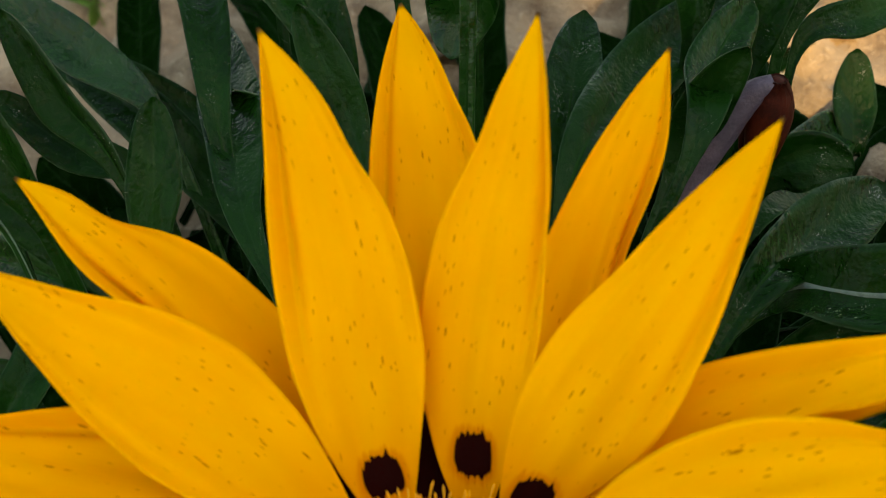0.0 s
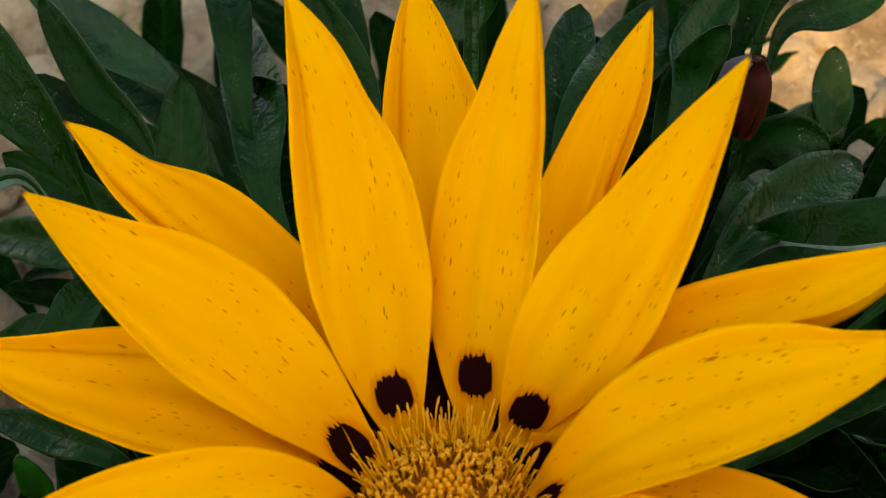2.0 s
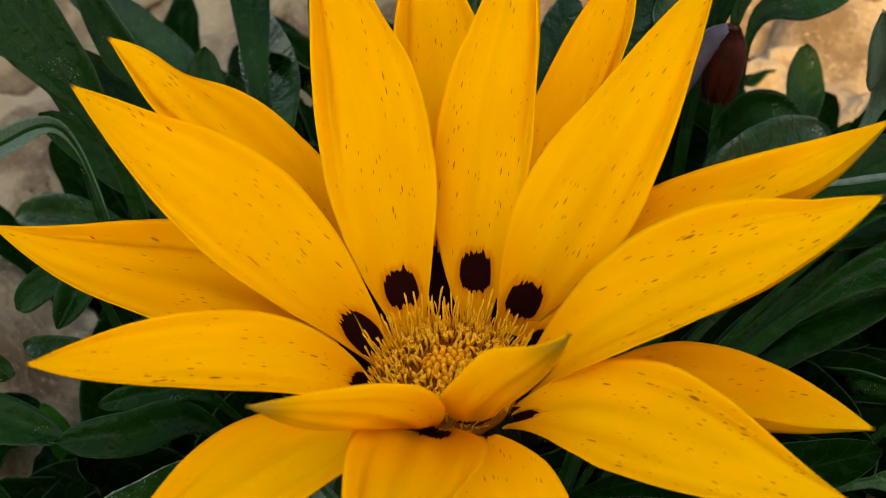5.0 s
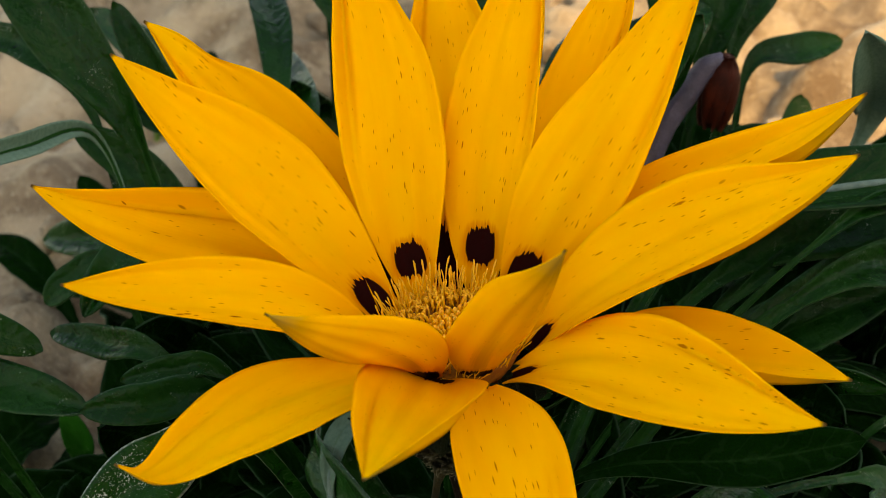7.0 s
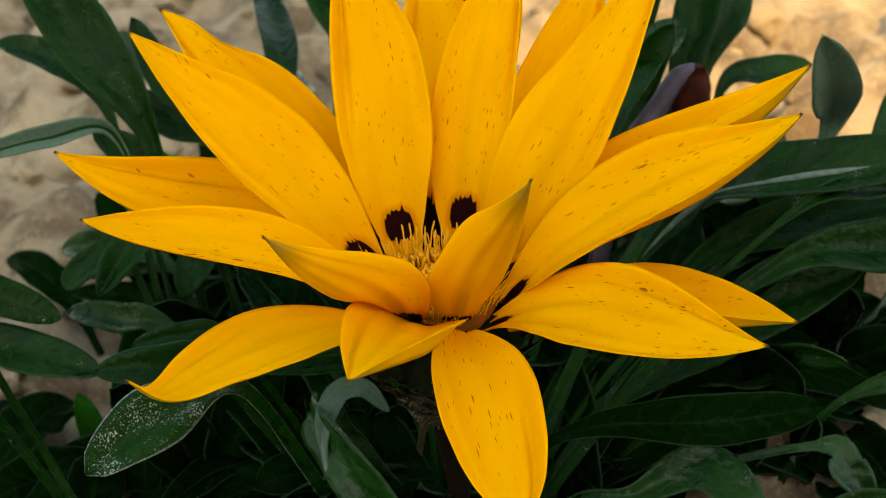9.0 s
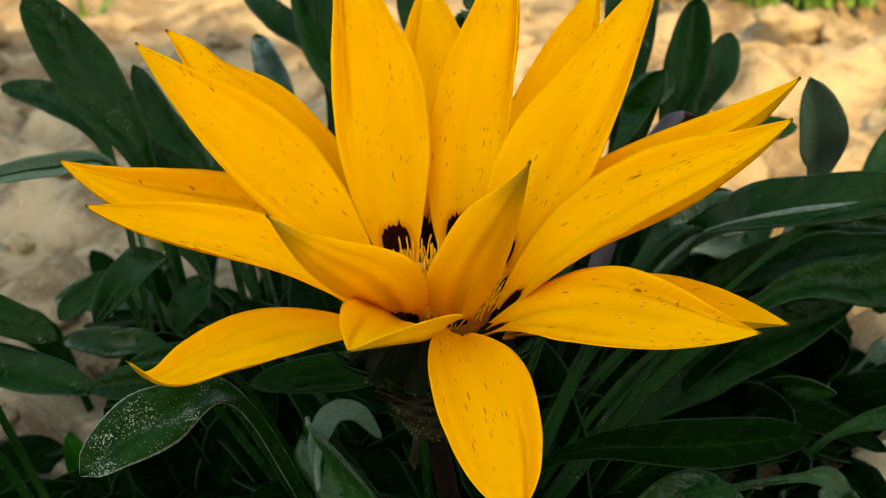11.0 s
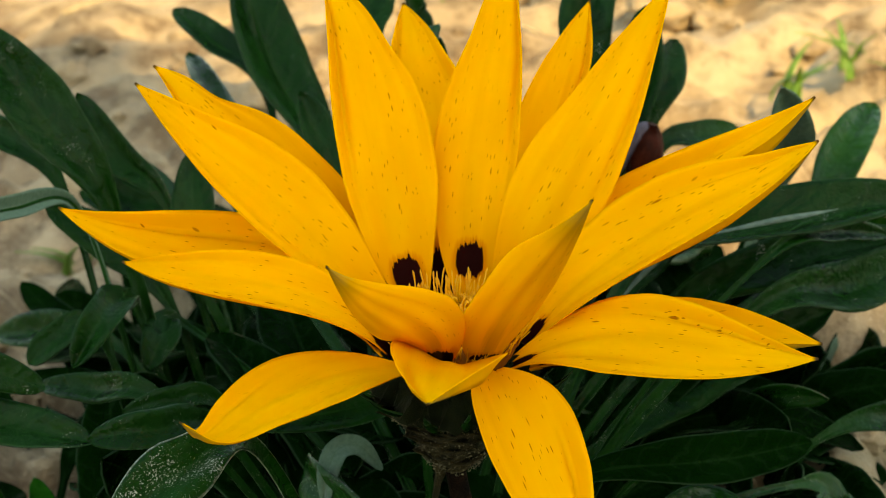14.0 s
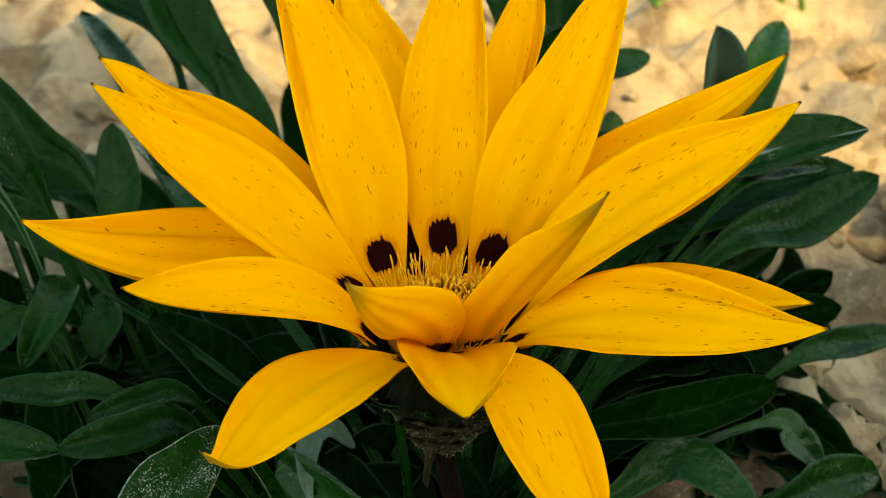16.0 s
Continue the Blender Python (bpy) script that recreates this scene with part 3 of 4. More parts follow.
profile = [(0.0012, -0.0166), (0.0020, -0.0158), (0.0029, -0.0142), (0.0041, -0.0120), (0.0056, -0.0096), (0.0073, -0.0074), (0.0088, -0.0056), (0.0082, -0.0036), (0.0065, -0.0014)]


def cup_radius(h):
    return float(np.interp(h, [q[1] for q in profile], [q[0] for q in profile]))


rings = []
for r, h in profile:
    ring = []
    for i in range(72):
        a = 2 * math.pi * i / 72
        rr = r * (1 + 0.20 * noise.noise(Vector((math.cos(a) * 3, math.sin(a) * 3, h * 400))) + 0.10 * noise.noise(Vector((math.cos(a) * 8, math.sin(a) * 8, h * 1200))) + 0.24 * noise.noise(Vector((math.cos(a) * 17, math.sin(a) * 17, h * 2600))))
        ring.append(bm.verts.new(CROWN + (ACROSS * math.cos(a) + OTHER * math.sin(a)) * rr + AXIS * h - ORIGIN))
    rings.append(ring)
for a, b in zip(rings, rings[1:]):
    for i in range(72):
        bm.faces.new((a[i], a[(i + 1) % 72], b[(i + 1) % 72], b[i]))
bm.faces.new(rings[0][::-1])
# upper faces take the darkened olive that paints in shade under the petals
for face in bm.faces:
    face.material_index = int((face.calc_center_median() + ORIGIN - CROWN).dot(AXIS) > -0.0066)
calyx = part("calyx", bm, (CALYX, CALYX_TOP_SHADED), flower, "rough green-brown cup under the petals")


def bract(angle, out, rise, width, low):
    a = radians(angle)
    way = ACROSS * math.cos(a) + OTHER * math.sin(a)
    p0 = CROWN + way * cup_radius(low) + AXIS * low
    tip = p0 + way * out + AXIS * rise
    c = p0 + (tip - p0) * 0.5 + way * 0.0010
    side = AXIS.cross(way).normalized()
    rows, thick, uv = [], [], {"flat": [], "metric": []}
    for i in range(9):
        s = i / 8
        p = p0 * (1 - s) ** 2 + c * 2 * s * (1 - s) + tip * s * s
        n = (AXIS - way * 0.5).normalized()
        w = max(width * (1 - s) ** 0.8, 0.00008)
        rows.append([(p + side * w * v + n * w * 0.5 * v * v, n) for v in (-1, -0.5, 0, 0.5, 1)])
        thick.append([0.0003 * (1 - 0.7 * s)] * 5)
        uv["flat"].append([(0.5 + 0.5 * v, s) for v in (-1, -0.5, 0, 0.5, 1)])
        uv["metric"].append([(w * v, s * out) for v in (-1, -0.5, 0, 0.5, 1)])
    part("bract", sheet(rows, thick, uv, ORIGIN), (LEAF_GLOSS, LEAF_GLOSS), calyx)


for k in range(16):
    bract(k * 22.5 + rand(-6, 6), rand(0.0035, 0.0062), rand(0.0036, 0.0060), rand(0.0007, 0.0012), rand(-0.0085, -0.0060))

def web(count):
    """Fine pale hairs and crumbs caught between the scales."""
    bm = bmesh.new()
    for k in range(count):
        h = rand(-0.0160, -0.0050)
        r = cup_radius(h) + rand(0.0003, 0.0009)
        a = rand(0, 6.3)
        p = CROWN + (ACROSS * math.cos(a) + OTHER * math.sin(a)) * r + AXIS * h - ORIGIN
        way = Vector((rand(-1, 1), rand(-1, 1), rand(-1, 1))).normalized()
        if k % 2:
            way = way * rand(0.0003, 0.0008)
            u = way.orthogonal().normalized() * rand(0.000010, 0.000022)
            w = way.cross(u).normalized() * u.length
            ends = [[bm.verts.new(q + c) for c in (u, w, -u - w)] for q in (p - way * 0.5, p + u * 9, p + way * 0.5)]
            for s, e in zip(ends, ends[1:]):
                for i in range(3):
                    bm.faces.new((s[i], s[(i + 1) % 3], e[(i + 1) % 3], e[i]))
        else:
            bmesh.ops.create_icosphere(bm, subdivisions=1, radius=rand(0.00003, 0.00010), matrix=Matrix.Translation(p) @ Matrix.Scale(rand(1.0, 2.6), 4, way))
    tagged(part("hair", bm, WEB, calyx), "pale web of fine hairs and crumbs", kind="stuff")


def scale_bract(angle, low, size):
    a = radians(angle)
    way = ACROSS * math.cos(a) + OTHER * math.sin(a)
    side = AXIS.cross(way).normalized()
    rows, thick, uv = [], [], {"flat": []}
    for i in range(7):
        s = i / 6
        h = low + size * 1.9 * s
        r = cup_radius(h) + 0.0002 + 0.0011 * s * s
        p = CROWN + way * r + AXIS * h
        w = max(size * math.sin(math.pi * (0.22 + 0.78 * s)) ** 0.8, 0.00006)
        rows.append([(p + side * w * v - way * (w * 0.35 * v * v) + way * rand(-0.00016, 0.00016), way) for v in (-1, -0.5, 0, 0.5, 1)])
        thick.append([0.0003] * 5)
        uv["flat"].append([(0.5 + 0.5 * v, s) for v in (-1, -0.5, 0, 0.5, 1)])
    part("scale", sheet(rows, thick, uv, ORIGIN), (CALYX, CALYX), calyx)


for ring, (low, count, size) in enumerate(((-0.0154, 9, 0.0016), (-0.0130, 12, 0.0018), (-0.0110, 14, 0.0018), (-0.0094, 16, 0.0017))):
    for k in range(count):
        scale_bract(360 * (k + 0.5 * ring) / count + rand(-7, 7), low + rand(-0.0006, 0.0006), size * rand(0.8, 1.15))

web(1300)
# a withered bract that hangs from the cup beside the stem
hang = CROWN - AXIS * 0.0142 + Vector((-0.0024, -0.0014, 0.0)) - ORIGIN
part("withered_bract", tube([hang + Vector(q) * 0.001 for q in ((0, 0, 0.6), (0.5, 0, -0.8), (0.8, 0, -2.2), (0.5, 0, -3.2), (0.2, 0, -5.2), (0.3, 0, -6.0))], [0.0003, 0.0005, 0.0006, 0.0004, 0.0004, 0.0001], 7), CALYX, calyx, "withered brown bract")
foot = Vector((0.006, 0.009, 0.0))
pts, top = [], CROWN - AXIS * 0.0148
for i in range(14):
    s = i / 13
    pts.append(top.lerp(foot, s) + Vector((0.0012 * math.sin(s * 5), 0.0008 * math.sin(s * 4 + 1), 0)) * (1 - s) * s * 4 - ORIGIN)
part("stem", tube(pts, [0.0011 + 0.0004 * i / 13 for i in range(14)], 14), STEM, flower, "dark hairy flower stem")



# ---- leaves ----
ROOT = Vector((0.006, 0.014, 0.004))


def smooth_path(points, s):
    """A smooth way through all the points."""
    k = len(points) - 1
    i = min(int(s * k), k - 1)
    u = s * k - i
    p1, p2 = points[i], points[i + 1]
    p0 = points[i - 1] if i > 0 else p1 * 2 - p2
    p3 = points[i + 2] if i + 2 <= k else p2 * 2 - p1
    return (p1 * 2 + (p2 - p0) * u + (p0 * 2 - p1 * 5 + p2 * 4 - p3) * u * u + (p1 * 3 - p0 - p2 * 3 + p3) * u**3) * 0.5


def leaf(plant, points, half, facing, roll=0.0, fold=0.25, flip=False, teeth=0.0, widest=0.72, start=0.12, label="", pale=False, upper=LEAF_SHADED):
    """A spoon-shaped leaf: narrow stalk, broad blade with a sunken midrib and a short point."""
    ns, nv = 34, 11
    ways = [smooth_path(points, i / (ns - 1)) for i in range(ns)]
    run = [0.0]
    for a, b in zip(ways, ways[1:]):
        run.append(run[-1] + (b - a).length)
    seed = Vector((points[-1].x * 300, points[-1].y * 300, half * 900))
    rows, thick, uvs, ribs = [], [], {"metric": [], "flat": []}, []
    origin = plant.location
    for i, p in enumerate(ways):
        s = run[i] / run[-1]
        t = (ways[min(i + 1, ns - 1)] - ways[max(i - 1, 0)]).normalized()
        side = t.cross(facing)
        side = (side if side.length > 1e-4 else t.orthogonal()).normalized()
        n = side.cross(t)
        r = radians(roll) + 0.25 * noise.noise(Vector((s * 2, 0, 0)) + seed)
        side, n = side * math.cos(r) + n * math.sin(r), n * math.cos(r) - side * math.sin(r)
        if s < widest:
            w = 0.22 + 0.78 * step(s, start, widest) ** 0.8
        else:
            u = (s - widest) / (1 - widest)
            w = math.sqrt(max(1 - u**2.1, 0.0)) * (1 - 0.12 * u)
        w *= 1 + teeth * math.sin(s * 34 + seed.x) * step(s, 0.4, 0.6)
        w = max(half * w, 0.00016)
        row, m_row, f_row = [], [], []
        for j in range(nv):
            v = 2 * j / (nv - 1) - 1
            lift = fold * abs(v) ** 1.4 - 0.22 * step(abs(v), 0.7, 1.0) * fold + 0.24 * noise.noise(Vector((s * 7, v * 1.5, 0)) + seed) + 0.06 * abs(v) * math.sin(s * 30 + seed.y)
            edge = 1 + 0.05 * noise.noise(Vector((s * 16, v * 2, 3)) + seed)
            row.append((p + side * (w * v * edge) + n * (w * lift), n))
            m_row.append((w * v, run[i]))
            f_row.append((0.5 + 0.5 * v, s))
        rows.append(row)
        thick.append([0.00042 * (1 - 0.4 * abs(2 * j / (nv - 1) - 1)) for j in range(nv)])
        uvs["metric"].append(m_row), uvs["flat"].append(f_row)
        ribs.append(p + n * ((0.0 if pale else -0.00018) if not flip else 0.00018) - origin)
    mats = (LEAF_UNDER, upper) if flip else (upper, LEAF_UNDER)
    ob = part("leaf", sheet(rows, thick, uvs, origin), mats, plant, label)
    # pale widens the rib to a strip that imitates sheen along the fold
    part("midrib", tube(ribs, [(0.0014 * step(i / (ns - 1), 0.35, 0.6) + 0.0001 if pale else 0.00055) * (1 - 0.8 * i / (ns - 1)) for i in range(ns)], 6), RIB_PALE_SHEEN if pale or upper == LEAF_UNDER else RIB_SHADED if upper == LEAF_SHADED else RIB, ob)
    return ob


plant = thing("leaf_rosette", ROOT, "dense rosette of dark green spoon-shaped leaves in sandy soil", "plant", "gazania leaves")
plant_back = thing("leaf_rosette", Vector((0.046, 0.10, 0.004)), "small clump of narrow upright green leaves behind the flower", "plant", "gazania leaves")
# up and towards the camera's side; blades are turned to it
TOWARDS_VIEW = Vector((0.05, -0.72, 0.69)).normalized()
# stalk, middle and tip in mm, half width in mm, roll, fold, under side up, teeth
LEAVES = [
    # tall leaves beside and behind the flower
    ((-36.4, 52.0, 50.3), (-43.6, 56.0, 59.8), (-53.0, 62.0, 70.5), 4.3, 8, 0.42, False, 0.00, False, "plain"),
    ((-29.6, 60.0, 46.2), (-35.7, 66.0, 50.7), (-41.4, 72.0, 57.9), 2.4, 20, 0.30, False, 0.00, False, "plain"),
    ((-43.2, 60.0, 49.3), (-50.8, 65.0, 54.5), (-60.1, 70.0, 55.4), 2.2, 10, 0.30, False, 0.00, False, "plain"),
    ((-39.7, 50.0, 49.2), (-46.0, 40.0, 53.0), (-53.6, 30.0, 54.3), 1.5, 25, 0.60, True, 0.00, False, "sheen"),
    ((-8.1, 75.0, 45.7), (-15.1, 85.0, 57.2), (-19.4, 95.0, 71.2), 4.9, -6, 0.42, False, 0.00, False, "plain"),
    ((-16.4, 90.0, 52.5), (-24.0, 97.0, 58.0), (-30.1, 104.0, 61.4), 2.7, 0, 0.30, False, 0.00, False, "plain"),
    ((-1.3, 80.0, 59.4), (-0.6, 85.0, 64.9), (2.2, 90.0, 69.7), 3.7, 10, 0.30, False, 0.00, False, "plain"),
    ((7.3, 90.0, 57.9), (6.0, 90.0, 63.0), (5.1, 90.0, 66.4), 2.4, -20, 0.30, False, 0.00, False, "plain"),
    ((29.1, 70.0, 55.7), (29.9, 75.0, 66.6), (37.1, 80.0, 74.4), 4.0, 15, 0.40, False, 0.00, False, "plain"),
    ((34.2, 70.0, 47.6), (37.1, 75.0, 56.9), (38.8, 80.0, 65.5), 3.2, 5, 0.40, False, 0.00, False, "plain"),
    ((38.7, 75.0, 49.4), (41.9, 80.0, 54.8), (44.4, 85.0, 59.0), 2.8, -10, 0.30, False, 0.00, False, "plain"),
    ((25.6, 55.0, 47.5), (28.6, 56.0, 54.5), (32.3, 55.5, 61.5), 2.5, 0, 0.30, False, 0.00, False, "plain"),
    ((-20.0, 66.0, 44.0), (-22.5, 80.0, 51.0), (-28.0, 100.0, 55.5), 2.7, -8, 0.30, False, 0.00, False, "plain"),
    ((-26.0, 55.0, 38.0), (-26.0, 60.0, 45.0), (-25.7, 65.0, 51.3), 2.9, 0, 0.20, False, 0.00, False, "plain"),
    ((-29.9, 79.0, 39.4), (-39.0, 86.0, 42.5), (-50.0, 92.0, 49.0), 3.0, 0, 0.25, False, 0.00, False, "sheen"),
    ((-15.0, 78.0, 37.0), (-17.3, 75.0, 42.0), (-19.1, 72.0, 46.5), 1.9, 0, 0.25, False, 0.00, False, "sheen"),
    ((-40.0, 67.0, 23.0), (-49.0, 73.0, 22.0), (-58.0, 79.0, 19.0), 3.0, 0, 0.25, False, 0.00, False, "plain"),
    ((-27.0, 62.0, 42.0), (-35.5, 66.0, 44.0), (-44.0, 70.0, 49.0), 2.4, 0, 0.30, False, 0.00, False, "plain"),
    ((6.9, 65.0, 66.5), (5.7, 68.0, 58.1), (4.5, 65.0, 54.5), 3.7, 0, 0.20, False, 0.00, False, "sheen"),
    # leaves on the bud's side
    # under-side colour on both faces, its pale tone standing in for sky sheen
    ((53.0, 58.0, 46.0), (52.0, 52.0, 54.5), (49.5, 46.0, 63.0), 3.3, -12, 0.45, False, 0.00, False, "pale_sheen"),
    ((33.0, 45.0, 39.2), (44.0, 36.0, 48.3), (66.0, 36.0, 51.0), 4.3, 12, 0.40, False, 0.00, False, "pale"),
    ((36.0, 42.0, 35.0), (50.0, 40.0, 41.5), (67.0, 41.0, 43.5), 3.6, 10, 0.35, False, 0.00, False, "plain"),
    ((60.0, 64.0, 36.5), (68.0, 76.0, 43.8), (76.0, 87.0, 47.3), 3.4, 10, 0.30, False, 0.00, False, "plain"),
    ((41.4, 80.0, 43.5), (48.4, 84.0, 44.2), (55.1, 88.0, 43.9), 2.3, 0, 0.25, False, 0.00, False, "plain"),
    ((49.5, 84.0, 25.0), (50.0, 89.0, 29.0), (50.8, 93.0, 33.5), 2.7, 0, 0.20, False, 0.00, True, "plain"),
    ((36.5, 68.0, 34.0), (41.0, 68.0, 37.5), (46.0, 67.0, 37.0), 3.2, 0, 0.25, False, 0.00, False, "plain"),
    ((44.0, 28.0, 41.0), (57.0, 35.0, 39.6), (70.0, 40.0, 42.5), 3.6, 5, 0.35, False, 0.00, False, "plain"),
    ((45.0, 30.0, 47.0), (54.0, 36.0, 47.0), (63.1, 41.0, 44.3), 1.6, 0, 0.40, False, 0.00, False, "plain"),
    ((37.6, 38.0, 35.2), (48.0, 45.0, 37.0), (59.2, 52.0, 37.4), 1.9, 0, 0.30, False, 0.00, False, "plain"),
    ((38.6, 30.0, 36.6), (54.0, 46.0, 34.0), (70.3, 62.0, 28.8), 2.6, 0, 0.30, False, 0.00, False, "plain"),
    ((28.0, 30.0, 23.6), (40.2, 35.0, 29.8), (54.7, 35.0, 37.0), 4.0, 10, 0.30, False, 0.03, False, "plain"),
    ((43.0, 35.0, 22.5), (46.0, 27.0, 29.5), (51.0, 23.0, 30.7), 1.9, -10, 0.30, False, 0.00, False, "plain"),
    # this leaf takes the filler leaves' darkened colour in place of real shade
    ((21.0, 13.0, 28.0), (34.1, 13.0, 28.6), (47.4, 17.0, 28.2), 3.1, 0, 0.35, False, 0.03, False, "shaded"),
    ((25.9, 12.0, 19.5), (33.7, 13.0, 22.4), (40.5, 4.0, 20.0), 2.9, 0, 0.35, False, 0.00, False, "sheen"),
    ((48.0, 20.0, 21.0), (51.0, 18.5, 18.3), (54.2, 17.0, 15.0), 2.4, 10, 0.30, False, 0.00, False, "sheen"),
    ((43.0, 7.0, 18.5), (51.0, 10.0, 18.0), (60.0, 14.0, 15.5), 3.0, 0, 0.30, False, 0.00, False, "plain"),
    ((55.1, 30.0, 22.9), (63.9, 34.0, 21.8), (73.9, 38.0, 19.8), 2.2, 0, 0.30, False, 0.00, False, "plain"),
    # leaves on the other side, low and near
    ((-17.0, 5.0, 38.0), (-24.0, -3.0, 39.6), (-31.0, -9.5, 36.5), 3.5, 0, 0.32, False, 0.05, False, "dusty"),
    ((-21.0, 18.0, 32.5), (-28.5, 13.0, 36.2), (-35.5, 13.0, 35.4), 2.3, 5, 0.35, False, 0.03, False, "plain"),
    ((-20.3, 19.0, 35.3), (-26.4, 18.0, 37.2), (-32.1, 17.5, 36.2), 1.6, 0, 0.30, False, 0.03, False, "plain"),
    ((-27.6, 23.0, 34.2), (-36.5, 28.0, 34.2), (-43.6, 32.0, 33.1), 2.0, 0, 0.30, False, 0.00, False, "plain"),
    ((-33.3, 47.0, 36.9), (-35.4, 36.0, 40.5), (-39.2, 31.0, 35.8), 2.4, 0, 0.40, False, 0.06, False, "plain"),
    ((-27.5, 49.0, 33.0), (-29.9, 45.0, 32.6), (-31.4, 42.0, 29.9), 2.4, 0, 0.35, False, 0.06, False, "plain"),
    ((-38.0, 40.0, 37.5), (-42.0, 39.0, 36.0), (-45.7, 38.0, 33.3), 2.1, 0, 0.30, False, 0.05, False, "plain"),
    ((-54.5, 20.0, 35.2), (-44.9, 18.0, 34.7), (-35.2, 15.0, 34.0), 2.8, 12, 0.45, False, 0.00, False, "plain"),
    ((-53.5, 20.0, 43.5), (-46.7, 20.0, 41.0), (-40.8, 20.0, 38.5), 2.3, 10, 0.30, False, 0.00, False, "plain"),
    ((-46.0, 46.0, 3.0), (-47.0, 45.5, 8.0), (-48.0, 45.0, 13.5), 1.9, 0, 0.20, False, 0.00, False, "fresh"),
    ((-2.0, 16.0, 17.2), (-8.6, 19.5, 22.0), (-10.6, 22.0, 28.2), 2.8, 15, 0.45, False, 0.00, False, "plain"),
    # lower leaves in the gaps
    ((15.7, 50.0, 50.3), (22.5, 65.0, 50.5), (33.5, 80.0, 51.4), 3.7, 0, 0.25, False, 0.00, False, "plain"),
    ((27.1, 50.0, 54.5), (29.6, 60.0, 56.0), (34.4, 70.0, 56.7), 2.8, 0, 0.25, False, 0.00, False, "plain"),
    ((15.2, 55.0, 38.6), (16.0, 68.0, 43.5), (18.4, 82.0, 47.9), 3.4, 10, 0.30, False, 0.00, False, "plain"),
    ((-16.2, 55.0, 40.8), (-19.1, 70.0, 43.0), (-23.0, 88.0, 44.1), 3.5, -8, 0.30, False, 0.00, False, "plain"),
    ((-5.0, 62.0, 44.0), (-8.0, 68.0, 51.0), (-11.0, 72.0, 57.0), 2.6, 12, 0.30, False, 0.00, False, "plain"),
    ((-24.0, 84.0, 30.0), (-34.0, 90.0, 33.0), (-46.0, 96.0, 35.0), 3.2, 0, 0.25, False, 0.00, False, "plain"),
    ((-30.0, 52.0, 36.0), (-37.0, 56.0, 42.0), (-45.0, 58.0, 47.0), 2.8, 10, 0.30, False, 0.00, False, "plain"),
    ((-20.0, 70.0, 28.0), (-30.0, 80.0, 35.5), (-42.0, 90.0, 38.0), 3.4, 0, 0.30, False, 0.00, False, "plain"),
    ((31.2, 40.0, 43.8), (38.4, 50.0, 42.1), (47.8, 60.0, 40.4), 3.8, 5, 0.30, False, 0.02, False, "plain"),
    ((35.3, 65.0, 32.0), (42.7, 78.0, 28.7), (50.5, 90.0, 26.3), 3.7, 0, 0.30, False, 0.00, False, "plain"),
    ((34.5, 40.0, 29.8), (45.7, 45.0, 33.3), (55.7, 45.0, 38.0), 3.4, 5, 0.30, False, 0.00, False, "plain"),
    ((1.0, 18.0, 35.1), (-7.9, 16.0, 36.0), (-17.0, 12.0, 36.4), 2.4, 0, 0.30, False, 0.00, False, "plain"),
]
LOOKS = {"shaded": LEAF_SHADED, "pale_sheen": LEAF_UNDER, "dusty": LEAF_DUSTY, "sheen": LEAF_SHEEN, "fresh": LEAF_FRESH}
for a, b, c, half, roll, fold, flip, teeth, back, look_of in LEAVES:
    a, b, c = (Vector(p) * 0.001 for p in (a, b, c))
    home = plant_back if back else plant
    aim = home.location.copy()
    if (a.xy - aim.xy).length > 0.05:
        aim = Vector((a.x * 0.7 + aim.x * 0.3, a.y * 0.7 + aim.y * 0.3, 0.003))
    root = aim + Vector((rand(-0.004, 0.004), rand(-0.004, 0.004), -0.004))
    low = a.x < -0.015 and a.y < 0.025
    knee = root.lerp(a, 0.55) + Vector((0, 0.004 if low else 0, -0.007 if low else 0.006))
    # the blade begins a little before its lower third
    stalk = (root - knee).length + (knee - a).length
    share = stalk / (stalk + (a - b).length + (b - c).length)
    start = max(0.1, share - (0.18 if look_of != "dusty" else 0.04) * (1 - share))
    # blades too steep for the common direction are turned to face the camera
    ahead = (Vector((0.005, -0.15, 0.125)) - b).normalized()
    facing = TOWARDS_VIEW if abs((c - a).normalized().dot(TOWARDS_VIEW)) < 0.85 else ahead
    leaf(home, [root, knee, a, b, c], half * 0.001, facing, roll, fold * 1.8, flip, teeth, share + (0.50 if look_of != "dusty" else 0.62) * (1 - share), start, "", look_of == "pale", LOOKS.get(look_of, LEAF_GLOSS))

# a twisted leaf in front whose grey-felted end curls over, and a pale leaf stalk behind it
for points, half, facing, upper, widest in (
    (((8, 14, 0), (5, 5, 8), (-1.5, 6, 20), (-6.5, 8.5, 26.0), (-10.8, 14, 28.2), (-11.5, 20, 28.0)), 3.1, (-0.45, -0.85, 0.25), LEAF_SHEEN, 0.72),
    (((-9.0, 9.0, 24.0), (-9.6, 11.5, 28.5), (-8.3, 15.5, 31.0), (-5.6, 18.5, 30.0), (-3.0, 20.0, 26.0)), 1.35, (0.0, -0.80, 0.60), LEAF_UNDER, 0.45),
    (((-1.0, 36.0, -1.0), (0.5, 34.0, 10.3), (2.3, 34.0, 13.8), (4.1, 34.0, 18.1), (7.0, 34.0, 25.0)), 1.5, (0.05, -0.72, 0.69), LEAF_UNDER, 0.70),
):
    leaf(plant, [Vector(p) * 0.001 for p in points], half * 0.001, Vector(facing).normalized(), 0.0, 0.35, False, 0.02, widest, 0.10, "", False, upper)

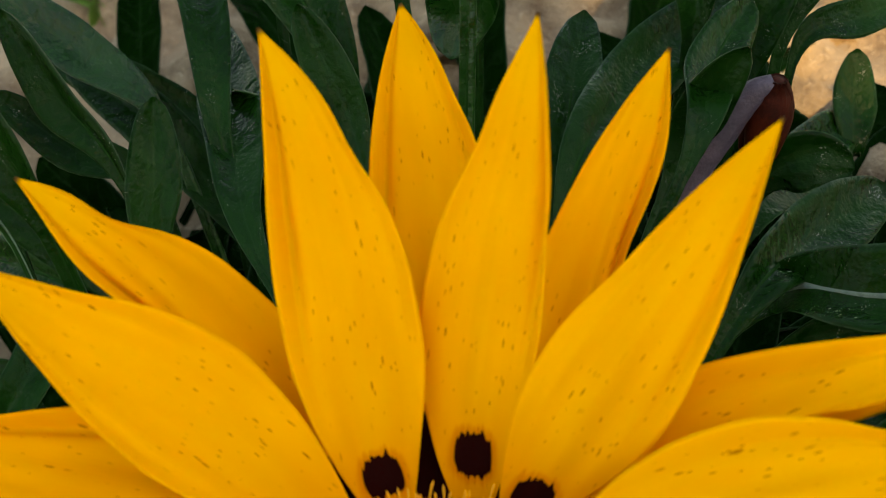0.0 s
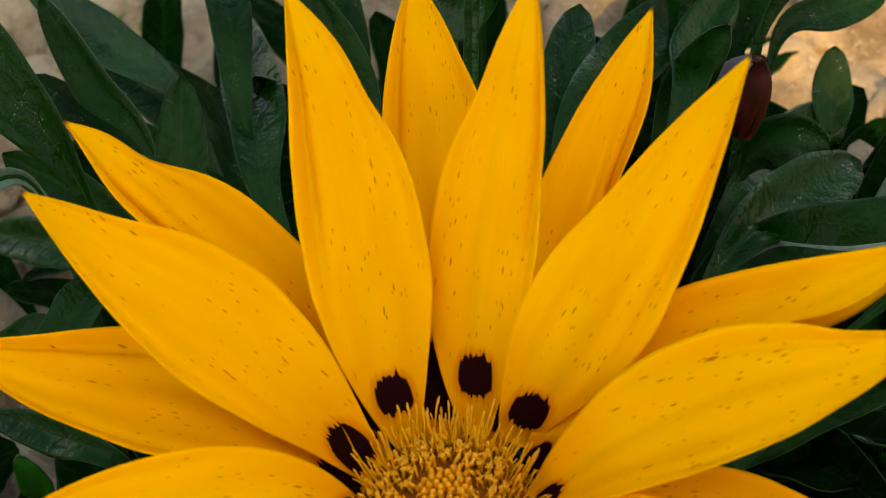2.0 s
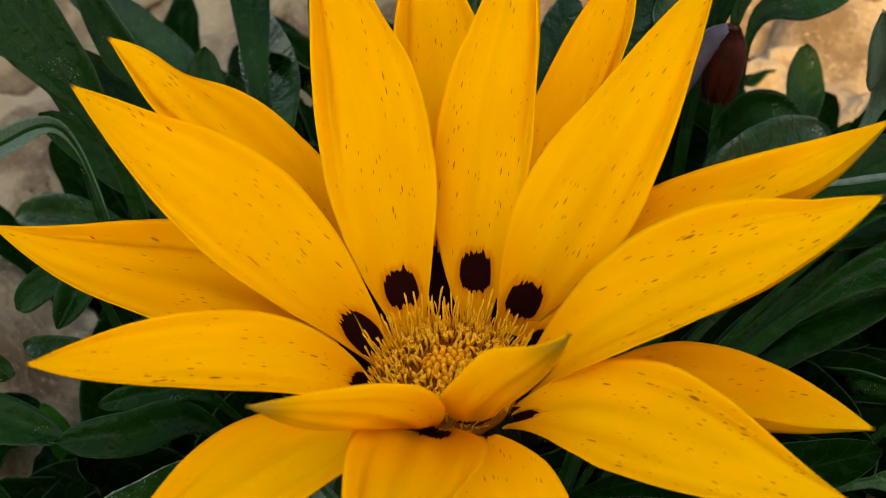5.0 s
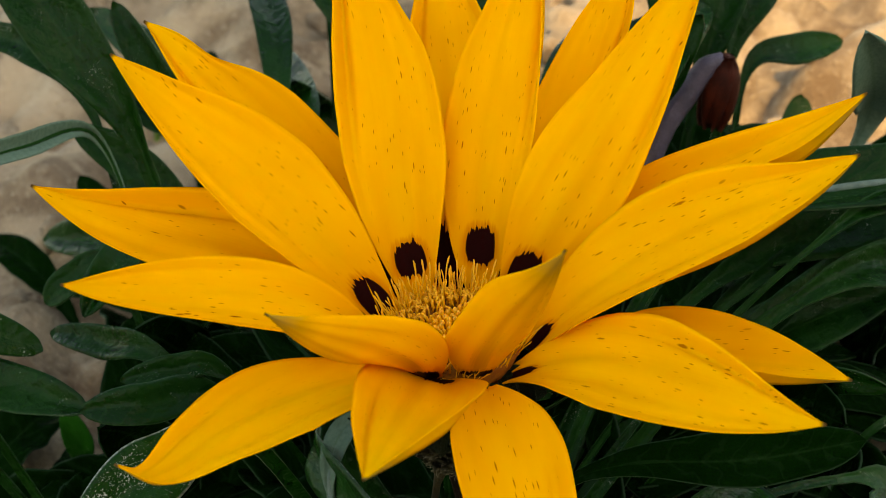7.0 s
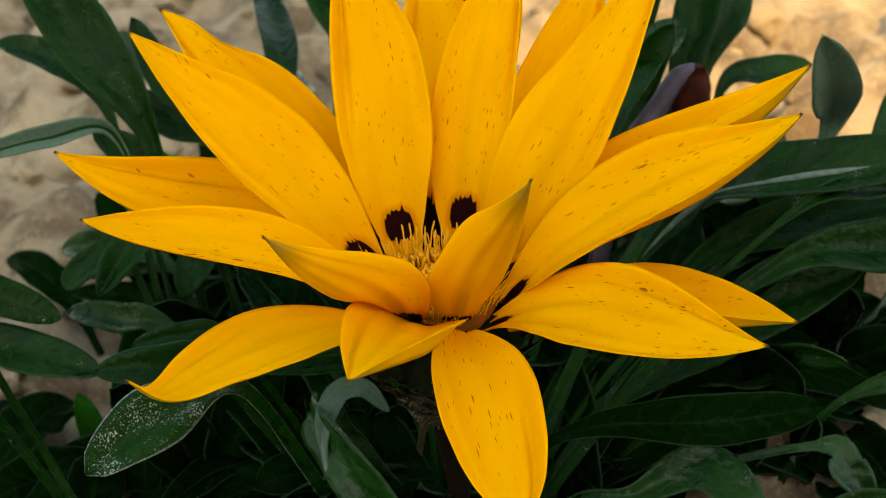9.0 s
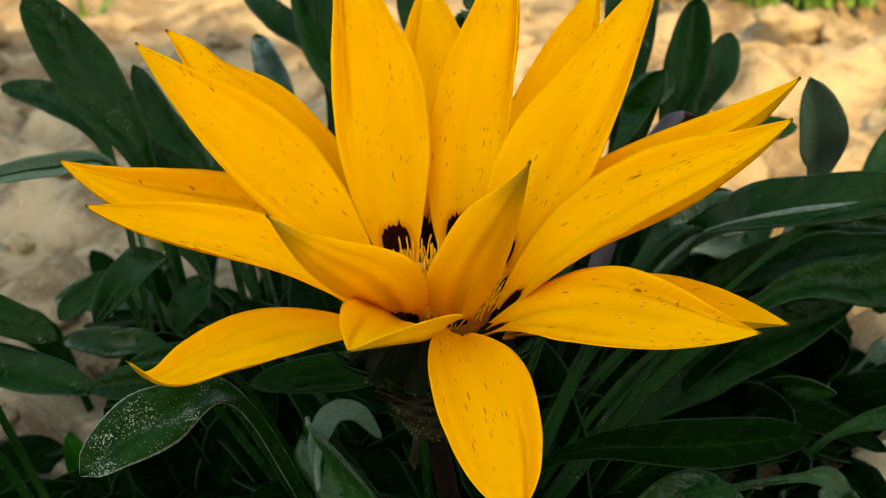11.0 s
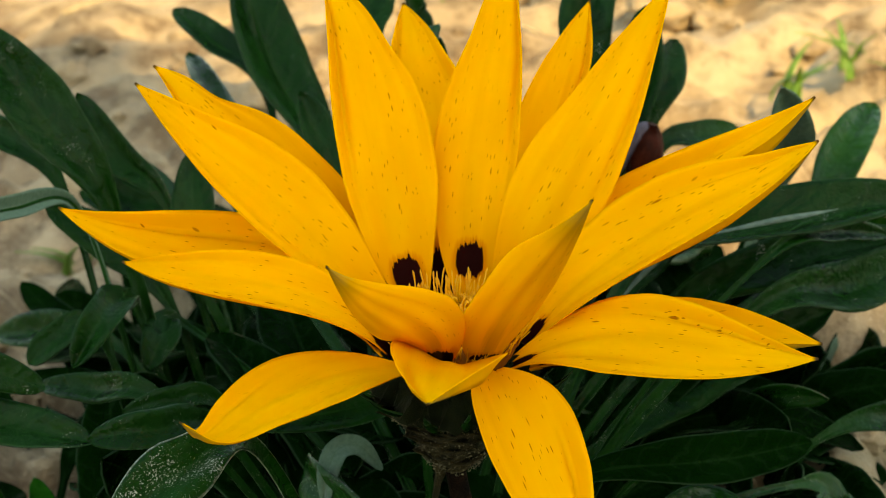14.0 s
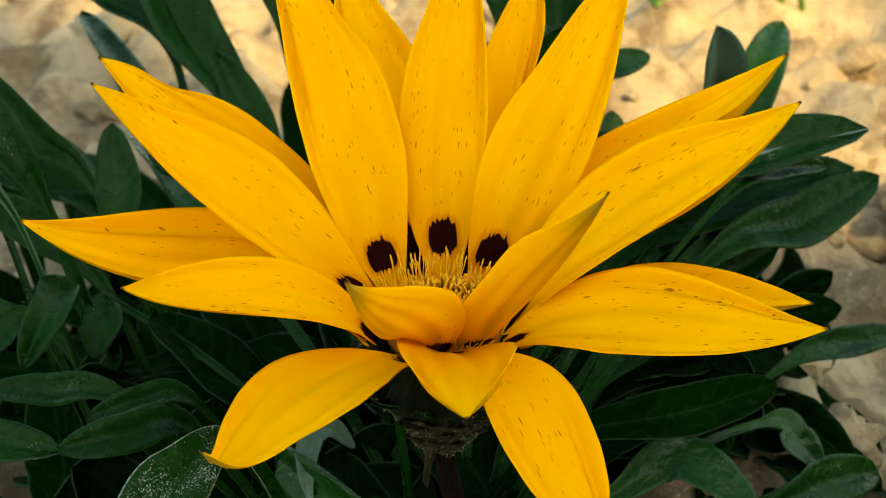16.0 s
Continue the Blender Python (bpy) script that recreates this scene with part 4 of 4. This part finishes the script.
def over_gap(points):
    """True where a low leaf would hide the bare soil from the camera."""
    return any(q.x < -0.0385 and q.z > (0.003 if 0.034 < q.y < 0.066 else 0.019 if q.y < 0.034 else 1.0) for q in points)


# the low leaves that fill the rosette, with shade put into their colour
random.seed(11)
filled = 0
while filled < 130:
    azimuth = rand(0, 2 * math.pi)
    start, droop = radians(rand(30, 82)), radians(rand(35, 115))
    length = rand(0.034, 0.074)
    p = ROOT + Vector((rand(-0.016, 0.016), rand(-0.012, 0.020), -0.002))
    pts, bad = [p.copy()], False
    turn = rand(-0.6, 0.6)
    for k in range(4):
        s = (k + 0.5) / 4
        e = start - droop * s
        a = azimuth + turn * s
        p = p + Vector((math.cos(a) * math.cos(e), math.sin(a) * math.cos(e), math.sin(e))) * (length / 4)
        reach = (p.xy - HEART.xy).length
        behind = max(0.0, min(1.0, p.y / 0.04))
        top = 0.027 + (0.22 + 0.25 * behind) * max(0.0, reach - 0.028) * (1.0 if p.y > 0.0 else 0.3)
        if p.y < 0.03 and p.x < 0.012:
            top = 0.021
        if p.x > 0.024 and p.y < 0.026:
            bad = True
        if p.x < -0.034 and p.y < 0.046:
            bad = True
        if p.z > top or p.z < 0.005 or p.y < -0.034 or reach > (0.085 if p.y > 0.02 and p.x > -0.03 else 0.078 if p.y < 0.05 and p.x < 0 else 0.056):
            bad = True
        pts.append(p.copy())
    if bad:
        continue
    up = Vector((rand(-0.4, 0.4), rand(-0.6, 0.2), 1.0)).normalized()
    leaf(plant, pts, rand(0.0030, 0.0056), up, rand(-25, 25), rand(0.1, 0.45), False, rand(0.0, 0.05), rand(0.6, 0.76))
    filled += 1

# lower, shorter leaves of the neighbouring shoots behind
random.seed(23)
for k in range(205):
    x, y = rand(-0.046, 0.074), rand(0.020, 0.110)
    if x > 0.036 and y > 0.084:
        continue
    p = Vector((x, y, -0.001))
    azimuth, start, droop = rand(0, 6.3), radians(rand(35, 80)), radians(rand(30, 100))
    length = rand(0.026, 0.052)
    pts = [p.copy()]
    for i in range(4):
        e = start - droop * (i + 0.5) / 4
        p = p + Vector((math.cos(azimuth) * math.cos(e), math.sin(azimuth) * math.cos(e), math.sin(e))) * (length / 4)
        pts.append(p.copy())
    top = max(q.z for q in pts)
    cap = 0.030 if x > 0.0 else 0.022
    if p.x > 0.077 or p.x < -0.060:
        continue
    if top > cap:
        pts = [Vector((q.x, q.y, q.z * cap / top)) for q in pts]
    for q in pts[1:]:
        q.z = max(q.z, 0.006)
    if over_gap(pts):
        continue
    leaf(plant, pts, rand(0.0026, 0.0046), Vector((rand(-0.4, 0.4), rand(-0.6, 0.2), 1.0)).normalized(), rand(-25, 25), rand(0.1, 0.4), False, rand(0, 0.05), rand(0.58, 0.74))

# low leaves, coloured dark to imitate shade, that close the gaps under the petals
random.seed(57)
for k in range(60):
    x, y = (rand(-0.046, -0.010), rand(0.020, 0.058)) if k < 42 else (rand(0.030, 0.050), rand(0.030, 0.060))
    p = Vector((x, y, -0.001))
    azimuth, start, droop = rand(0, 6.3), radians(rand(45, 85)), radians(rand(30, 90))
    length = rand(0.030, 0.046)
    pts = [p.copy()]
    for i in range(4):
        e = start - droop * (i + 0.5) / 4
        p = p + Vector((math.cos(azimuth) * math.cos(e) * 0.7, math.sin(azimuth) * math.cos(e) * 0.7, math.sin(e))) * (length / 4)
        pts.append(p.copy())
    top = max(q.z for q in pts)
    if top > 0.033:
        pts = [Vector((q.x, q.y, q.z * 0.033 / top)) for q in pts]
    if over_gap(pts):
        continue
    # faced to the camera, so that no pale under side shows
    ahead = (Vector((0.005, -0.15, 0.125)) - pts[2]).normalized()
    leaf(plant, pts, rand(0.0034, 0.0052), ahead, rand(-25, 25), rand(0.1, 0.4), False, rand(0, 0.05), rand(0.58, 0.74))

# short leaves close to the soil in front, on the bud's side
random.seed(63)
for k in range(16):
    p = Vector((rand(0.022, 0.045), rand(0.0, 0.028), -0.001))
    azimuth, start, droop = rand(0, 6.3), radians(rand(40, 75)), radians(rand(40, 100))
    pts = [p.copy()]
    for i in range(4):
        e = start - droop * (i + 0.5) / 4
        p = p + Vector((math.cos(azimuth) * math.cos(e), math.sin(azimuth) * math.cos(e), math.sin(e))) * 0.0062
        pts.append(p.copy())
    leaf(plant, pts, rand(0.0030, 0.0044), Vector((rand(-0.4, 0.4), rand(-0.6, 0.2), 1.0)).normalized(), rand(-25, 25), rand(0.1, 0.4), False, rand(0, 0.05), rand(0.58, 0.74))

# the lowest leaves in front of the bare soil
random.seed(77)
for k in range(24):
    p = Vector((rand(-0.062, -0.038), rand(0.004, 0.036), -0.001))
    azimuth, start, droop = rand(0, 6.3), radians(rand(35, 65)), radians(rand(50, 100))
    pts = [p.copy()]
    for i in range(4):
        e = start - droop * (i + 0.5) / 4
        p = p + Vector((math.cos(azimuth) * math.cos(e), math.sin(azimuth) * math.cos(e), math.sin(e))) * 0.0060
        pts.append(p.copy())
    for q in pts[1:]:
        q.z = min(max(q.z, 0.003), 0.014)
    leaf(plant, pts, rand(0.0030, 0.0046), Vector((rand(-0.4, 0.4), rand(-0.6, 0.2), 1.0)).normalized(), rand(-25, 25), rand(0.1, 0.4), False, rand(0, 0.05), rand(0.58, 0.74))

# a few low leaves at the edge of the rosette
random.seed(41)
for k in range(22):
    p = Vector((rand(-0.062, -0.040), rand(0.030, 0.085), -0.001))
    azimuth, start, droop = rand(0, 6.3), radians(rand(35, 70)), radians(rand(40, 100))
    length = rand(0.020, 0.034)
    pts = [p.copy()]
    for i in range(4):
        e = start - droop * (i + 0.5) / 4
        p = p + Vector((math.cos(azimuth) * math.cos(e), math.sin(azimuth) * math.cos(e), math.sin(e) * 0.8)) * (length / 4)
        pts.append(p.copy())
    for q in pts[1:]:
        q.z = max(q.z, 0.004)
    if over_gap(pts):
        continue
    leaf(plant, pts, rand(0.0026, 0.0042), Vector((rand(-0.4, 0.4), rand(-0.6, 0.2), 1.0)).normalized(), rand(-25, 25), rand(0.1, 0.4), False, rand(0, 0.05), rand(0.58, 0.74))

# taller leaves close behind the flower, towards the bud
random.seed(31)
for k in range(34):
    p = Vector((rand(0.022, 0.058), rand(0.045, 0.085), 0.0))
    azimuth, start, droop = rand(0, 6.3), radians(rand(50, 85)), radians(rand(30, 80))
    length = rand(0.034, 0.050)
    pts = [p.copy()]
    for i in range(4):
        e = start - droop * (i + 0.5) / 4
        p = p + Vector((math.cos(azimuth) * math.cos(e), math.sin(azimuth) * math.cos(e), math.sin(e))) * (length / 4)
        pts.append(p.copy())
    top = max(q.z for q in pts)
    if top > 0.034:
        pts = [Vector((q.x, q.y, q.z * 0.034 / top)) for q in pts]
    if max(q.x for q in pts) > 0.062 and p.y < 0.066:
        continue
    leaf(plant_back, pts, rand(0.0034, 0.0056), Vector((rand(-0.4, 0.4), rand(-0.9, 0.0), 0.8)).normalized(), rand(-25, 25), rand(0.1, 0.4), False, rand(0, 0.05), rand(0.58, 0.74))

# ---- a closed bud beside the flower ----
bud = thing("flower_bud", (0.022, 0.050, 0.003), "closed reddish bud on a greyish purple stalk", "flower bud")
o = bud.location
stalk = [Vector(p) * 0.001 - o for p in ((20, 48, 4), (22.5, 52, 28), (27.2, 56, 44), (31.0, 58.6, 49.6), (33.6, 59.8, 52.8), (35.6, 60.2, 53.6))]
part("stalk", tube([smooth_path(stalk, i / 15) for i in range(16)], [0.0013] * 5 + [0.0015] * 5 + [0.0014] * 3 + [0.0012, 0.0011, 0.0010], 12), BUD_STALK, bud)
a, b = Vector((36.0, 60.2, 54.2)) * 0.001 - o, Vector((34.5, 60.0, 45.0)) * 0.001 - o
shape = [0.0005, 0.0014, 0.0019, 0.0021, 0.0021, 0.0020, 0.0018, 0.0013]
core = part("bud", tube([a.lerp(b, i / 7) for i in range(8)], shape, 14), BUD, bud)
for k in range(8):
    ang = k * math.pi / 4
    way = (b - a).normalized()
    u = way.orthogonal().normalized()
    v = way.cross(u)
    out = u * math.cos(ang) + v * math.sin(ang)
    tan = way.cross(out)
    rows, thick, uv = [], [], {"flat": []}
    for i in range(8):
        s = i / 7
        w = max(0.0011 * math.sin(math.pi * min(1.0, 0.25 + s * 0.75)) , 0.0001)
        q = a.lerp(b, s * 1.04) + out * (shape[i] + 0.0002)
        rows.append([(q + tan * w * x - out * (0.0003 * x * x), out) for x in (-1, -0.5, 0, 0.5, 1)])
        thick.append([0.0003] * 5)
        uv["flat"].append([(0.5 + 0.5 * x, s) for x in (-1, -0.5, 0, 0.5, 1)])
    part("bract", sheet(rows, thick, uv, Vector()), (BUD, BUD), core)

# ---- clods, straws and weeds on the soil ----
random.seed(5)
clod_meshes = []
for k in range(7):
    bm = bmesh.new()
    bmesh.ops.create_icosphere(bm, subdivisions=3, radius=1.0)
    for v in bm.verts:
        q = v.co.copy()
        v.co *= 1 + 0.55 * noise.noise(q * 1.4 + Vector((k * 7, 0, 0))) + 0.42 * noise.noise(q * 3.4 + Vector((0, k * 5, 0))) + 0.22 * noise.noise(q * 8)
        v.co.z *= 0.60
    clod_meshes.append(small("clod", bm, SOIL))
spots = []
for k in range(520):
    x, y = rand(-0.22, 0.25), 0.09 + 0.50 * random.random() ** 1.1
    if k >= 430:
        x, y = rand(0.055, 0.15) if k % 3 else rand(-0.12, -0.05), rand(-0.01, 0.10)
    if x * x + (y - 0.02) ** 2 < 0.0042:
        continue
    size = 0.0014 + 0.0070 * random.random() ** 2.0
    turn = Matrix.Translation((x, y, ground_height(x, y) + size * 0.02)) @ Euler((rand(-0.4, 0.4), rand(-0.4, 0.4), rand(0, 6.3))).to_matrix().to_4x4() @ Matrix.Scale(size, 4)
    spots.append((y + 0.5 * abs(x) - size * 12, k, turn))
spots.sort()
for _, k, turn in spots[:280]:
    ob = new("soil_clod", clod_meshes[k % 7])
    ob.matrix_basis = turn
    tagged(ob, "rounded clod of dry sandy soil on the ground", "soil clod", "clods on the soil")
# the smaller and farther crumbs in one piece
verts, faces = [], []
for _, k, turn in spots[280:]:
    me, first = clod_meshes[k % 7], len(verts)
    verts.extend(turn @ v.co for v in me.vertices)
    faces.extend(tuple(first + i for i in f.vertices) for f in me.polygons)
me = bpy.data.meshes.new("soil_crumbs")
me.from_pydata(verts, [], faces)
me.materials.append(SOIL)
me.polygons.foreach_set("use_smooth", [True] * len(me.polygons))
tagged(new("soil_crumbs", me), "loose crumbs of dry sandy soil on the ground", "soil", kind="stuff")


def tuft(x, y, count, height, spread, label, group="weeds"):
    base = Vector((x, y, ground_height(x, y) - 0.001))
    home = thing("grass_tuft", base, label, "grass", group)
    for k in range(count):
        a, lean = rand(0, 6.3), rand(0.45, 1.35)
        h = height * rand(0.6, 1.1)
        p0 = Vector((rand(-1, 1), rand(-1, 1), 0)) * spread * 0.5
        out = Vector((math.cos(a), math.sin(a), 0))
        side = Vector((-out.y, out.x, 0))
        rows, thick, uv = [], [], {"flat": []}
        for i in range(8):
            s = i / 7
            p = p0 + out * (h * lean * s * s * 0.8) + Vector((0, 0, h * (s - 0.35 * lean * s * s)))
            n = (out * -(1 - 0.5 * s) + Vector((0, 0, 0.8))).normalized()
            w = max(0.0009 * (1 - s**2.2), 0.00008) * (1 + 10 * height)
            rows.append([(p + side * w * v + n * (w * 0.4 * v * v), n) for v in (-1, 0, 1)])
            thick.append([0.0002] * 3)
            uv["flat"].append([(0.5 + 0.5 * v, s) for v in (-1, 0, 1)])
        part("blade", sheet(rows, thick, uv, Vector()), (GRASS, GRASS), home)


for x, y, count, height, spread in ((0.084, 0.335, 130, 0.022, 0.050), (0.104, 0.338, 160, 0.026, 0.056), (0.122, 0.355, 130, 0.028, 0.054), (0.066, 0.35, 14, 0.016, 0.02), (0.036, 0.345, 14, 0.016, 0.025)):
    tuft(x, y, count, height, spread, "thick tuft of bright green grass on sandy soil")
for x, y, count, height, spread in ((0.114, 0.214, 6, 0.018, 0.010), (0.130, 0.208, 6, 0.020, 0.010), (0.097, 0.207, 6, 0.016, 0.008), (-0.058, 0.165, 4, 0.012, 0.006), (-0.125, 0.37, 5, 0.012, 0.01)):
    tuft(x, y, count, height, spread, "small green grass seedling in dry soil")

random.seed(8)
for k in range(16):
    x, y = rand(-0.16, 0.18), rand(0.06, 0.36)
    a, h = rand(0, 6.3), rand(0.010, 0.030)
    base = Vector((x, y, ground_height(x, y) + 0.0012))
    way = Vector((math.cos(a), math.sin(a), 0)) * h
    pts = [way * s + Vector((0, 0, 0.0015 * math.sin(s * 3))) for s in (0, 0.25, 0.5, 0.75, 1)]
    ob = part("straw", tube(pts, [0.0005, 0.0005, 0.00045, 0.0004, 0.0003], 6), STRAW)
    ob.location = base
    tagged(ob, "dry straw bit lying on the soil", "straw", "straws on the soil")
